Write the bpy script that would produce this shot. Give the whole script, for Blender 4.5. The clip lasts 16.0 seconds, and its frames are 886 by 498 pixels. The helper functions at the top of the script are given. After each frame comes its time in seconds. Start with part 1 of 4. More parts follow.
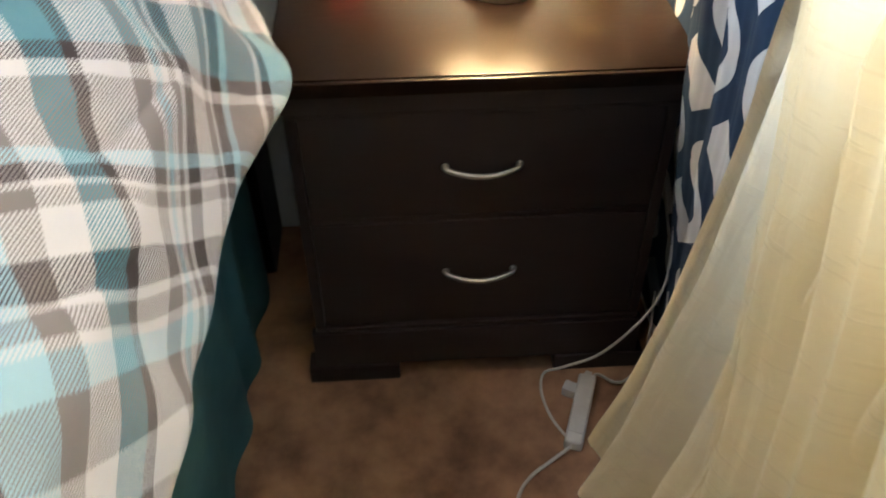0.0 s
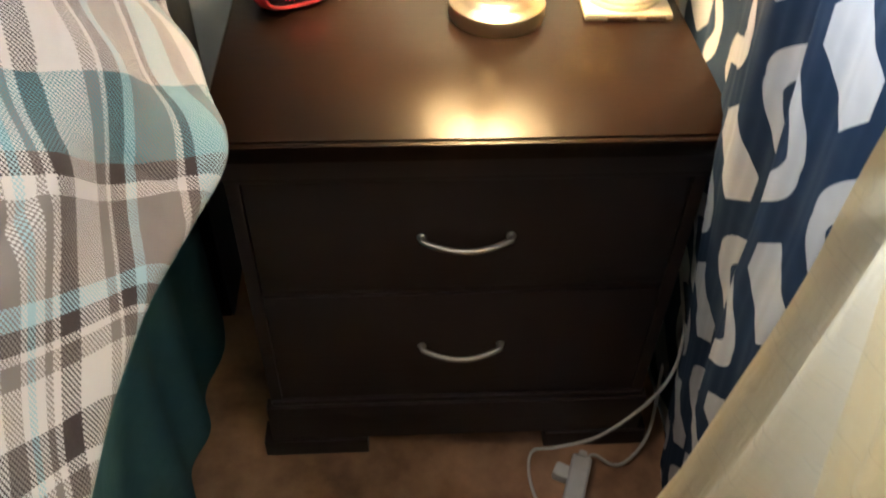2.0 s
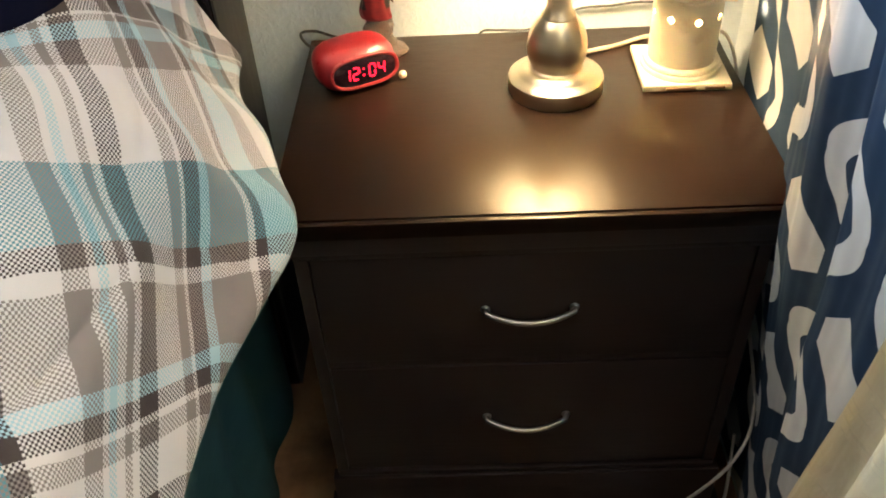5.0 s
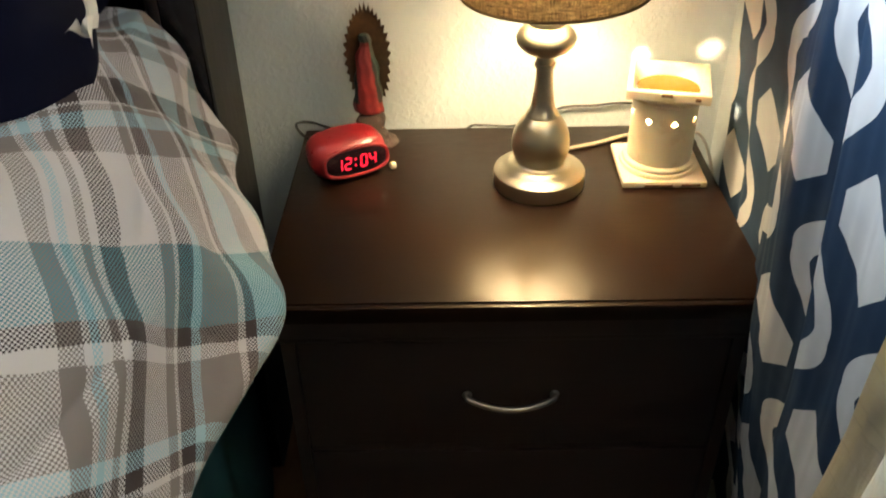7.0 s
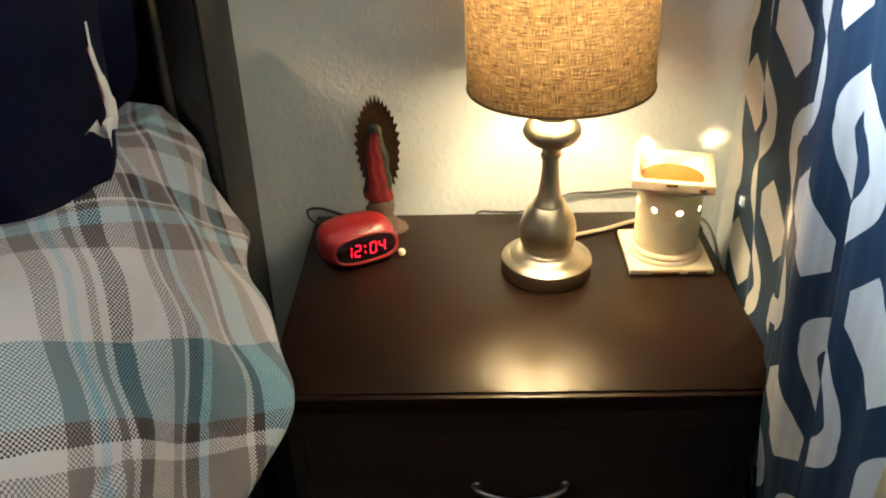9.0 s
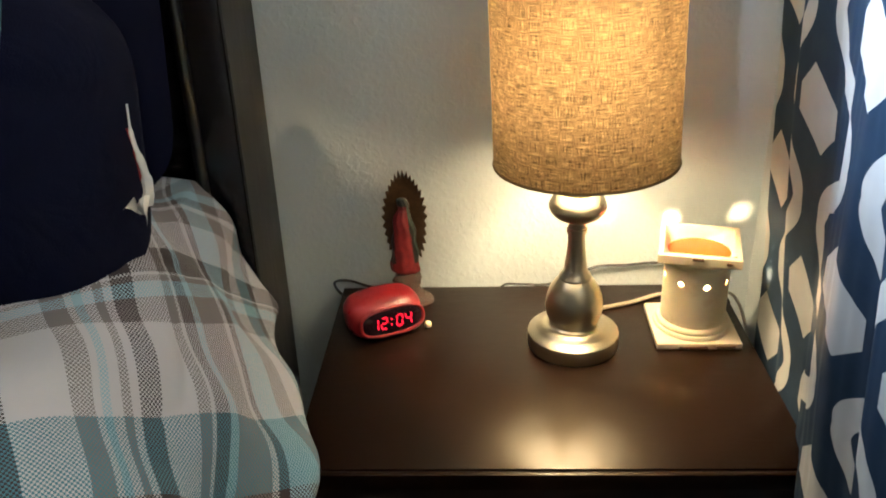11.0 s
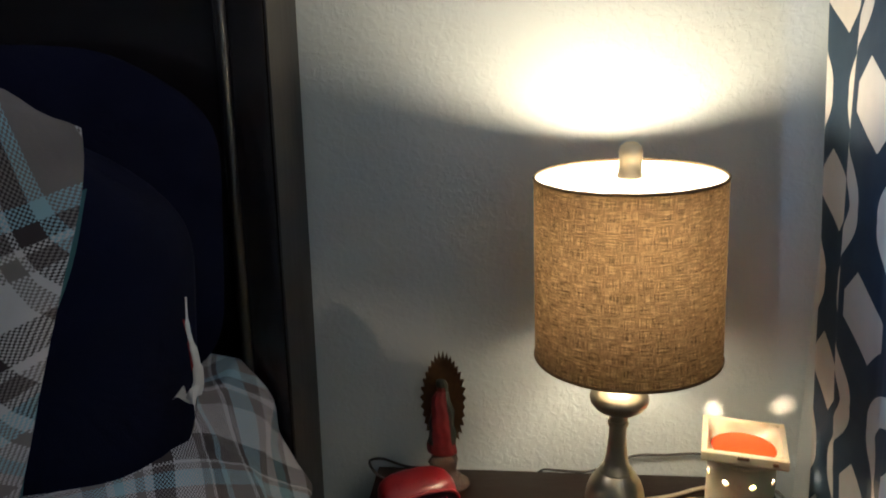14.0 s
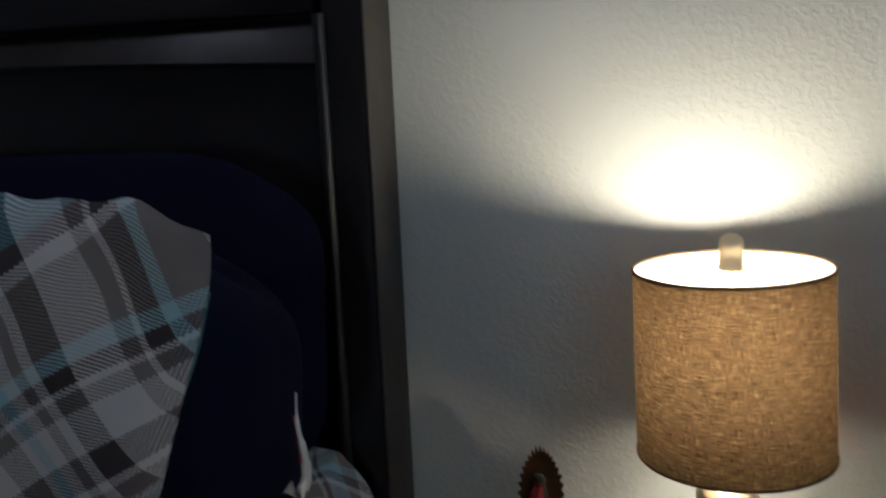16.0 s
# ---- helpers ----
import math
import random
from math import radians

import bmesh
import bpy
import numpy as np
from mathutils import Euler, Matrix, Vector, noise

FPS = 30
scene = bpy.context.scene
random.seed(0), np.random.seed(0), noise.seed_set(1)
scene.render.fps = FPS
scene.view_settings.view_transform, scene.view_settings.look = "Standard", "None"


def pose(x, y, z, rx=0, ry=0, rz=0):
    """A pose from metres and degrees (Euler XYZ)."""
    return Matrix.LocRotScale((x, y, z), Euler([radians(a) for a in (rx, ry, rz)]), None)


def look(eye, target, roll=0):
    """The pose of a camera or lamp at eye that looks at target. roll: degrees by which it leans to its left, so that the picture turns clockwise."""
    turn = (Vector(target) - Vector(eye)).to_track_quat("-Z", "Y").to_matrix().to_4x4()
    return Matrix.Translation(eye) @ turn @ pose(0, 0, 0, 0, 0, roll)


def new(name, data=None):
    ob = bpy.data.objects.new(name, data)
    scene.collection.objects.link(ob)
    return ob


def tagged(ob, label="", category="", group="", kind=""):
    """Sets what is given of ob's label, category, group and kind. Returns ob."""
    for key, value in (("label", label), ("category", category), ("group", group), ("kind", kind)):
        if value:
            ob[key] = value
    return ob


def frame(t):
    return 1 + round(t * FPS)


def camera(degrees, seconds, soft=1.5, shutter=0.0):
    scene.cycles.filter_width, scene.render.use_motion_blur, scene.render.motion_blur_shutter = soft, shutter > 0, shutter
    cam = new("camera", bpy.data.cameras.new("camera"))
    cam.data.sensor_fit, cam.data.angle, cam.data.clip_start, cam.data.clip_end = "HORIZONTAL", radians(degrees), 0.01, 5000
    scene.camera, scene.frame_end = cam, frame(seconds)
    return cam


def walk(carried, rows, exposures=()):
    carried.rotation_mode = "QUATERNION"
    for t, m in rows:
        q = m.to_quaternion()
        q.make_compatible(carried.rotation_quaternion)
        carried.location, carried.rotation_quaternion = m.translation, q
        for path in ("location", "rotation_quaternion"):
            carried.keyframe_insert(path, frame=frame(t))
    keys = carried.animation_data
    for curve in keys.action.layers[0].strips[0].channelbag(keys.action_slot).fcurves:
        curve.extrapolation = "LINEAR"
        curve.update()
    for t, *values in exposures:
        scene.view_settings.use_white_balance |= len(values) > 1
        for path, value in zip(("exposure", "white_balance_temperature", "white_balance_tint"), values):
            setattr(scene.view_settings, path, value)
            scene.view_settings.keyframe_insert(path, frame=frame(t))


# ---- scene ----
cam = camera(55.5, 16.0, soft=1.9, shutter=0.5)
PATH = [
    (0, (-0.122, -1.068, 1.286), (-0.041, 0.415, -0.054), -0.6),
    (0.5, (-0.167, -0.954, 1.275), (0.053, 0.517, -0.063), -1.2),
    (1, (-0.173, -0.893, 1.267), (-0.004, 0.57, -0.087), 2.0),
    (1.5, (-0.125, -0.823, 1.272), (-0.11, 0.651, -0.079), 1.3),
    (2, (-0.084, -0.793, 1.263), (0.011, 0.622, -0.148), 1.4),
    (2.5, (-0.092, -0.772, 1.25), (0.025, 0.551, -0.246), -0.2),
    (3, (-0.105, -0.769, 1.261), (-0.03, 0.635, -0.161), -0.7),
    (5.5, (-0.079, -0.799, 1.289), (-0.144, 0.725, -0.004), -3.4),
    (6, (-0.085, -0.805, 1.292), (-0.138, 0.743, 0.027), -2.3),
    (6.5, (-0.082, -0.811, 1.298), (-0.126, 0.775, 0.081), -1.5),
    (7, (-0.077, -0.817, 1.31), (-0.098, 0.819, 0.16), -1.2),
    (7.5, (-0.073, -0.816, 1.315), (-0.098, 0.852, 0.212), -2.0),
    (8, (-0.071, -0.814, 1.319), (-0.095, 0.874, 0.247), -2.9),
    (8.5, (-0.074, -0.812, 1.328), (-0.096, 0.897, 0.289), -1.9),
    (11, (-0.078, -0.814, 1.349), (-0.174, 0.985, 0.479), -2.1),
    (11.5, (-0.086, -0.81, 1.352), (-0.192, 1.014, 0.538), -1.8),
    (12, (-0.084, -0.809, 1.36), (-0.207, 1.034, 0.593), -1.6),
    (12.5, (-0.086, -0.811, 1.368), (-0.212, 1.057, 0.663), -1.8),
    (13, (-0.095, -0.81, 1.376), (-0.248, 1.065, 0.697), -1.5),
    (13.5, (-0.096, -0.81, 1.39), (-0.254, 1.089, 0.782), -1.2),
    (14, (-0.093, -0.809, 1.404), (-0.261, 1.109, 0.864), -0.8),
    (14.5, (-0.095, -0.809, 1.404), (-0.259, 1.119, 0.899), -0.3),
    (15, (-0.101, -0.808, 1.404), (-0.311, 1.122, 0.926), -0.4),
    (15.5, (-0.1, -0.815, 1.405), (-0.364, 1.118, 0.967), -0.8),
    (16, (-0.118, -0.823, 1.421), (-0.469, 1.116, 1.08), -2.5),
]
walk(cam, [(t, look(eye, target, roll)) for t, eye, target, roll in PATH],
     exposures=[(0, 0.86, 6200, 17), (1.5, 0.80, 6500, 17), (2.5, 0.80, 6600, 17), (5.5, 0.60, 6500, 13), (7, -0.07, 6450, 12), (8.5, -0.20, 6300, 11), (11, -0.38, 6150, 12), (12, -0.68, 6050, 13), (12.5, -1.0, 6000, 13), (13.5, -1.40, 5600, 15), (14, -1.68, 5400, 16), (14.5, -1.84, 5300, 16), (16, -1.92, 5150, 17)])

# ---- world, sun, large lights ----
world = bpy.data.worlds.new("sky")
scene.world = world
world.use_nodes = True
wn = world.node_tree
sky = wn.nodes.new("ShaderNodeTexSky")
sky.sky_type = "NISHITA"
sky.sun_disc = False
sky.sun_elevation, sky.sun_rotation = radians(50), radians(200)
wn.links.new(sky.outputs[0], wn.nodes["Background"].inputs[0])
wn.nodes["Background"].inputs[1].default_value = 0.12

WALL_Y, WALL_X = 0.460, 0.368


def lamp(name, kind, energy, colour, m, **more):
    data = bpy.data.lights.new(name, kind)
    data.energy, data.color = energy, colour
    for key, value in more.items():
        if key == "size":
            data.size = value
        if key == "size_y":
            data.shape, data.size_y = "RECTANGLE", value
        if key == "soft":
            data.shadow_soft_size = value
    ob = new(name, data)
    ob.matrix_world = m
    return ob


# daylight through the window opening in the right-hand wall
lamp("window_daylight", "AREA", 73.0, (0.65, 0.81, 1.0), pose(WALL_X + 0.05, -0.70, 1.62, 0, 90, 0), size=0.98, size_y=1.36)
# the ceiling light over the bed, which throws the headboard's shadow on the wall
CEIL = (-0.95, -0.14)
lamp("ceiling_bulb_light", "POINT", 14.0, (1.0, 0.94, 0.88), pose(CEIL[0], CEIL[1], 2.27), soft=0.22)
# the bulb of the table lamp and the one inside the wax warmer
LAMP = (0.054, 0.272)
lamp("lamp_bulb_light", "POINT", 36.0, (1.0, 0.77, 0.42), pose(LAMP[0], LAMP[1], 1.143), soft=0.030)
lamp("lamp_bulb_base_light", "POINT", 16.0, (1.0, 0.77, 0.42), pose(LAMP[0], LAMP[1], 1.045), soft=0.075)
lamp("warmer_bulb_light", "POINT", 15.0, (1.0, 0.68, 0.34), pose(0.237, 0.294, 0.746), soft=0.004)


# ---- materials ----
def material(name, colour=(0.5, 0.5, 0.5), rough=0.6, metal=0.0, spec=0.5):
    m = bpy.data.materials.new(name)
    m.use_nodes = True
    b = m.node_tree.nodes["Principled BSDF"]
    b.inputs["Base Color"].default_value = (*colour, 1)
    b.inputs["Roughness"].default_value = rough
    b.inputs["Metallic"].default_value = metal
    b.inputs["Specular IOR Level"].default_value = spec
    return m


class Nodes:
    """Short hand for building a node tree."""

    def __init__(self, m):
        self.t = m.node_tree
        self.b = self.t.nodes["Principled BSDF"]
        self.out = self.t.nodes["Material Output"]

    def put(self, value, socket):
        if isinstance(value, bpy.types.NodeSocket):
            self.t.links.new(value, socket)
        elif value is not None:
            socket.default_value = value

    def coords(self, which="Object", scale=(1, 1, 1), rot=(0, 0, 0), loc=(0, 0, 0)):
        c = self.t.nodes.new("ShaderNodeTexCoord")
        p = self.t.nodes.new("ShaderNodeMapping")
        p.inputs["Scale"].default_value = scale
        p.inputs["Rotation"].default_value = rot
        p.inputs["Location"].default_value = loc
        self.t.links.new(c.outputs[which], p.inputs["Vector"])
        return p.outputs[0]

    def noise(self, vec, scale, detail=3.0, rough=0.5, dist=0.0):
        n = self.t.nodes.new("ShaderNodeTexNoise")
        n.inputs["Scale"].default_value = scale
        n.inputs["Detail"].default_value = detail
        n.inputs["Roughness"].default_value = rough
        n.inputs["Distortion"].default_value = dist
        self.t.links.new(vec, n.inputs["Vector"])
        return n.outputs["Fac"]

    def ramp(self, fac, stops, hard=False):
        r = self.t.nodes.new("ShaderNodeValToRGB")
        r.color_ramp.interpolation = "CONSTANT" if hard else "LINEAR"
        e = r.color_ramp.elements
        while len(e) > 1:
            e.remove(e[-1])
        e[0].position, e[0].color = stops[0][0], (*stops[0][1], 1)
        for pos, col in stops[1:]:
            e.new(pos).color = (*col, 1)
        self.t.links.new(fac, r.inputs[0])
        return r.outputs[0]

    def math(self, op, a, b=None, c=None):
        n = self.t.nodes.new("ShaderNodeMath")
        n.operation = op
        for v, s in zip((a, b, c), n.inputs):
            self.put(v, s)
        return n.outputs[0]

    def mix(self, fac, a, b, mode="MIX"):
        n = self.t.nodes.new("ShaderNodeMix")
        n.data_type, n.blend_type = "RGBA", mode
        self.put(fac, n.inputs[0])
        self.put((*a, 1) if isinstance(a, tuple) else a, n.inputs[6])
        self.put((*b, 1) if isinstance(b, tuple) else b, n.inputs[7])
        return n.outputs[2]

    def split(self, vec):
        n = self.t.nodes.new("ShaderNodeSeparateXYZ")
        self.t.links.new(vec, n.inputs[0])
        return n.outputs

    def bump(self, height, strength=0.3, dist=0.002):
        n = self.t.nodes.new("ShaderNodeBump")
        n.inputs["Strength"].default_value, n.inputs["Distance"].default_value = strength, dist
        self.t.links.new(height, n.inputs["Height"])
        self.t.links.new(n.outputs[0], self.b.inputs["Normal"])
        return n.outputs[0]

    def colour(self, v):
        self.put(v, self.b.inputs["Base Color"])

    def rough(self, v):
        self.put(v, self.b.inputs["Roughness"])


def g(v):
    return (v, v, v)


# painted wall with a knocked-down plaster texture
wall_paint = material("wall_paint", (0.60, 0.66, 0.68), 0.55, spec=0.35)
n = Nodes(wall_paint)
o = n.coords("Object")
fine = n.noise(o, 170, 4, 0.6)
blobs = n.noise(o, 85, 3, 0.55, 0.4)
blob = n.ramp(blobs, [(0.45, g(0)), (0.60, g(1))])
n.bump(n.math("ADD", n.math("MULTIPLY", fine, 0.5), n.math("MULTIPLY", blob, 0.7)), 0.30, 0.0022)
n.colour(n.mix(n.noise(o, 2.2, 4), (0.51, 0.565, 0.59), (0.58, 0.62, 0.635)))

ceiling_paint = material("ceiling_paint", (0.75, 0.75, 0.74), 0.8)
n = Nodes(ceiling_paint)
o = n.coords("Object")
n.colour(n.mix(n.noise(o, 3, 4), (0.70, 0.70, 0.69), (0.78, 0.78, 0.77)))
n.bump(n.noise(o, 90, 3), 0.3, 0.003)

# brown floor by the feet of the cabinet
floor_mat = material("brown_floor", (0.17, 0.075, 0.035), 0.55)
n = Nodes(floor_mat)
o = n.coords("Object")
patch = n.ramp(n.noise(o, 7, 5, 0.6), [(0.32, g(0)), (0.66, g(1))])
n.colour(n.mix(patch, (0.12, 0.055, 0.026), (0.36, 0.19, 0.10)))
n.bump(n.noise(o, 340, 3, 0.7), 0.35, 0.002)
n.rough(0.75)


def dark_wood(name, low, high, rough_low, rough_high, grain=(3, 46, 46)):
    m = material(name, low, rough_low)
    n = Nodes(m)
    o = n.coords("Object", scale=grain)
    line = n.noise(o, 3.0, 5, 0.65, 0.35)
    soft = n.noise(n.coords("Object"), 7, 3)
    n.colour(n.mix(line, low, high))
    n.rough(n.ramp(n.math("ADD", n.math("MULTIPLY", line, 0.6), n.math("MULTIPLY", soft, 0.4)), [(0.3, g(rough_low)), (0.7, g(rough_high))]))
    n.bump(line, 0.34, 0.0014)
    return m


cabinet_top_wood = dark_wood("dark_cabinet_top_wood", (0.0072, 0.0030, 0.0019), (0.0092, 0.0040, 0.0026), 0.24, 0.31, (6, 75, 75))
varnish = cabinet_top_wood.node_tree.nodes["Principled BSDF"].inputs
varnish["Specular IOR Level"].default_value = 0.12
varnish["Specular Tint"].default_value = (1.0, 0.80, 0.55, 1)
varnish["Coat Weight"].default_value, varnish["Coat Roughness"].default_value, varnish["Coat IOR"].default_value = 0.20, 0.15, 1.40
varnish["Coat Tint"].default_value = (1.0, 0.90, 0.75, 1)
n = Nodes(cabinet_top_wood)
fine = n.noise(n.coords("Object", scale=(14, 130, 130)), 3.0, 3, 0.6, 0.6)
soft = n.noise(n.coords("Object"), 9, 3)
n.rough(n.math("ADD", n.ramp(fine, [(0.36, g(0.28)), (0.64, g(0.38))]), n.math("MULTIPLY", soft, 0.04)))
for nd in cabinet_top_wood.node_tree.nodes:
    if nd.type == "BUMP":
        nd.inputs["Strength"].default_value = 0.11
cabinet_wood = dark_wood("dark_cabinet_wood", (0.023, 0.0155, 0.0138), (0.034, 0.0225, 0.0195), 0.40, 0.52)
cabinet_wood.node_tree.nodes["Principled BSDF"].inputs["Specular IOR Level"].default_value = 0.3
headboard_wood = dark_wood("black_headboard_wood", (0.007, 0.006, 0.007), (0.014, 0.011, 0.012), 0.17, 0.26, (4, 30, 4))
# side face of the post: lighter and rougher than the headboard's front
headboard_edge = dark_wood("grey_headboard_edge", (0.017, 0.016, 0.016), (0.028, 0.026, 0.026), 0.55, 0.7, (30, 30, 3))

bead_lacquer = dark_wood("satin_black_lacquer", (0.005, 0.0045, 0.005), (0.009, 0.008, 0.0085), 0.30, 0.38, (4, 4, 30))
bead_lacquer.node_tree.nodes["Principled BSDF"].inputs["Specular IOR Level"].default_value = 0.7

nickel = material("brushed_nickel", (0.62, 0.54, 0.42), 0.30, 1.0)
n = Nodes(nickel)
o = n.coords("Object", scale=(4, 4, 160))
br = n.noise(o, 3.0, 4, 0.6)
n.colour(n.mix(br, (0.54, 0.465, 0.335), (0.64, 0.56, 0.415)))
n.rough(n.ramp(br, [(0.3, g(0.29)), (0.7, g(0.36))]))
# finial's nickel, its colour paler and golden to stand for the bulb's light below
finial_metal = material("bulb_lit_nickel", (0.80, 0.70, 0.50), 0.5, 0.85)
n = Nodes(finial_metal)
n.rough(n.ramp(n.noise(n.coords("Object"), 90, 3), [(0.3, g(0.42)), (0.7, g(0.58))]))
steel = material("polished_handle_steel", (0.50, 0.48, 0.44), 0.22, 1.0)
n = Nodes(steel)
n.rough(n.ramp(n.noise(n.coords("Object"), 60, 3), [(0.3, g(0.30)), (0.7, g(0.42))]))


WHITE, TAUPE, DARK = (0.475, 0.465, 0.515), (0.170, 0.152, 0.160), (0.040, 0.030, 0.034)
TEAL, SKY = (0.070, 0.185, 0.250), (0.26, 0.41, 0.52)
# edges of the bands in metres along the two thread directions
DOWN = [(-1.780, WHITE), (-1.740, TAUPE), (-1.685, SKY), (-1.655, WHITE), (-1.645, TAUPE), (-1.625, WHITE), (-1.615, DARK), (-1.582, WHITE), (-1.542, TAUPE), (-1.527, WHITE),
        (-1.519, DARK), (-1.504, SKY), (-1.487, TAUPE), (-1.410, WHITE), (-1.392, DARK), (-1.373, TEAL), (-1.290, WHITE), (-1.182, TAUPE), (-1.152, SKY), (-1.133, TAUPE),
        (-1.128, WHITE), (-1.124, DARK), (-1.095, WHITE), (-1.045, TAUPE), (-1.018, WHITE), (-1.008, DARK), (-0.990, SKY), (-0.975, TAUPE), (-0.930, None)]
ACROSS = [(1.050, TEAL), (1.085, DARK), (1.100, WHITE), (1.155, TAUPE), (1.177, WHITE), (1.184, SKY), (1.194, WHITE), (1.206, TAUPE), (1.216, WHITE), (1.225, DARK), (1.250, WHITE),
          (1.293, TAUPE), (1.308, WHITE), (1.314, DARK), (1.334, SKY), (1.348, TAUPE), (1.400, WHITE), (1.408, DARK), (1.422, SKY), (1.470, TAUPE), (1.500, WHITE), (1.540, None)]


def stripes(n, coord, bands):
    """Colour bands across one direction of a plaid; past their end they repeat."""
    lo, hi = bands[0][0], bands[-1][0]
    f = n.math("FRACT", n.math("DIVIDE", n.math("SUBTRACT", coord, lo), hi - lo))
    return n.ramp(f, [((at - lo) / (hi - lo), c) for at, c in bands[:-1]], True)


def plaid(name, down_angle, across_angle, offset=(0, 0)):
    m = material(name, WHITE, 0.85, spec=0.2)
    n = Nodes(m)
    v = n.coords("UV")
    x, y, _ = n.split(v)

    def along(angle, off):
        c, q = math.cos(radians(angle)), math.sin(radians(angle))
        return n.math("ADD", n.math("ADD", n.math("MULTIPLY", x, c), n.math("MULTIPLY", y, q)), off)

    p, q = along(down_angle, offset[0]), along(across_angle, offset[1])
    down, across = stripes(n, p, DOWN), stripes(n, q, ACROSS)
    # basket weave: small squares of the one set of threads over the other
    tp = n.math("GREATER_THAN", n.math("FRACT", n.math("DIVIDE", p, 0.0046)), 0.5)
    tq = n.math("GREATER_THAN", n.math("FRACT", n.math("DIVIDE", q, 0.0046)), 0.5)
    over = n.math("COMPARE", n.math("ADD", tp, tq), 1.0, 0.1)
    col = n.mix(over, across, down)
    fade = n.noise(v, 16, 3)
    n.colour(n.mix(0.25, col, n.mix(fade, g(0.35), g(0.75)), "SOFT_LIGHT"))
    weave = n.noise(v, 900, 2)
    creases = n.noise(v, 20, 3, 0.55, 0.5)
    n.bump(n.math("ADD", n.math("MULTIPLY", weave, 0.12), creases), 0.35, 0.006)
    n.b.inputs["Sheen Weight"].default_value = 0.1
    return m


bed_plaid = plaid("plaid_comforter_cloth", 136, 34)
sham_plaid = plaid("plaid_sham_cloth", 128, 38, (-1.40, 1.02))
teal_lining = material("teal_lining_cloth", (0.045, 0.14, 0.17), 0.85, spec=0.2)
n = Nodes(teal_lining)
o = n.coords("Object")
n.colour(n.mix(n.noise(o, 14, 4), (0.024, 0.080, 0.098), (0.040, 0.120, 0.145)))
n.bump(n.noise(o, 24, 3, 0.5, 0.4), 0.4, 0.006)
navy_cloth = material("navy_pillow_cloth", (0.010, 0.013, 0.045), 0.9, spec=0.08)
n = Nodes(navy_cloth)
o = n.coords("Object")
n.colour(n.mix(n.noise(o, 9, 4), (0.003, 0.0035, 0.012), (0.005, 0.006, 0.020)))
n.bump(n.math("ADD", n.noise(o, 11, 3, 0.5, 0.6), n.math("MULTIPLY", n.noise(o, 500, 2), 0.05)), 0.5, 0.012)
white_cloth = material("white_trim_cloth", (0.62, 0.60, 0.57), 0.85, spec=0.2)
n = Nodes(white_cloth)
n.colour(n.mix(n.noise(n.coords("Object"), 60, 3), (0.52, 0.50, 0.48), (0.70, 0.68, 0.65)))
red_cloth = material("red_trim_cloth", (0.32, 0.03, 0.03), 0.85, spec=0.2)
n = Nodes(red_cloth)
n.colour(n.mix(n.noise(n.coords("Object"), 60, 3), (0.25, 0.02, 0.02), (0.40, 0.04, 0.04)))

# curtain: navy ground, grey chain of crossing ribbons, hexagons between
curtain_cloth = material("navy_grey_lattice_cloth", (0.03, 0.07, 0.14), 0.8, spec=0.2)
n = Nodes(curtain_cloth)
v = n.coords("UV")
cu, cv, _ = n.split(v)
COLW, CELL, SWAY = 0.18, 0.24, 0.050
uu = n.math("DIVIDE", cu, COLW)
rib = n.math("FLOOR", n.math("ADD", uu, 0.5))
sign = n.math("SUBTRACT", 1.0, n.math("MULTIPLY", n.math("FLOORED_MODULO", rib, 2.0), 2.0))
wave = n.math("MULTIPLY", n.math("SINE", n.math("MULTIPLY", cv, 2 * math.pi / CELL)), SWAY)
off = n.math("SUBTRACT", n.math("SUBTRACT", cu, n.math("MULTIPLY", rib, COLW)), n.math("MULTIPLY", sign, wave))
half = n.math("ADD", 0.0125, n.math("MULTIPLY", n.math("ABSOLUTE", n.math("COSINE", n.math("MULTIPLY", cv, 2 * math.pi / CELL))), 0.0110))
ribbon = n.math("LESS_THAN", n.math("ABSOLUTE", off), half)
cell = n.math("FLOOR", uu)
hx = n.math("MULTIPLY", n.math("SUBTRACT", n.math("FRACT", uu), 0.5), COLW)
mid_z = n.math("SUBTRACT", 0.75, n.math("MULTIPLY", n.math("FLOORED_MODULO", cell, 2.0), 0.5))
hz = n.math("MULTIPLY", n.math("SUBTRACT", n.math("FRACT", n.math("ADD", n.math("SUBTRACT", n.math("DIVIDE", cv, CELL), mid_z), 0.5)), 0.5), CELL)
skew = n.math("ADD", hx, n.math("MULTIPLY", hz, 0.35))
hexa = n.math("LESS_THAN", n.math("ADD", n.math("MULTIPLY", n.math("ABSOLUTE", skew), 0.48), n.math("MULTIPLY", n.math("ABSOLUTE", hz), 0.72)), 0.036)
hexb = n.math("LESS_THAN", n.math("ABSOLUTE", hx), 0.052)
grey = n.math("MINIMUM", n.math("ADD", ribbon, n.math("MULTIPLY", hexa, hexb)), 1.0)
ground_c = n.mix(n.noise(v, 40, 3), (0.020, 0.038, 0.068), (0.030, 0.053, 0.088))
grey_c = n.mix(n.noise(v, 40, 3), (0.55, 0.54, 0.52), (0.63, 0.62, 0.60))
n.colour(n.mix(grey, ground_c, grey_c))
n.bump(n.noise(v, 900, 2), 0.25, 0.0006)
tr = n.t.nodes.new("ShaderNodeBsdfTranslucent")
n.t.links.new(n.mix(grey, ground_c, grey_c), tr.inputs[0])
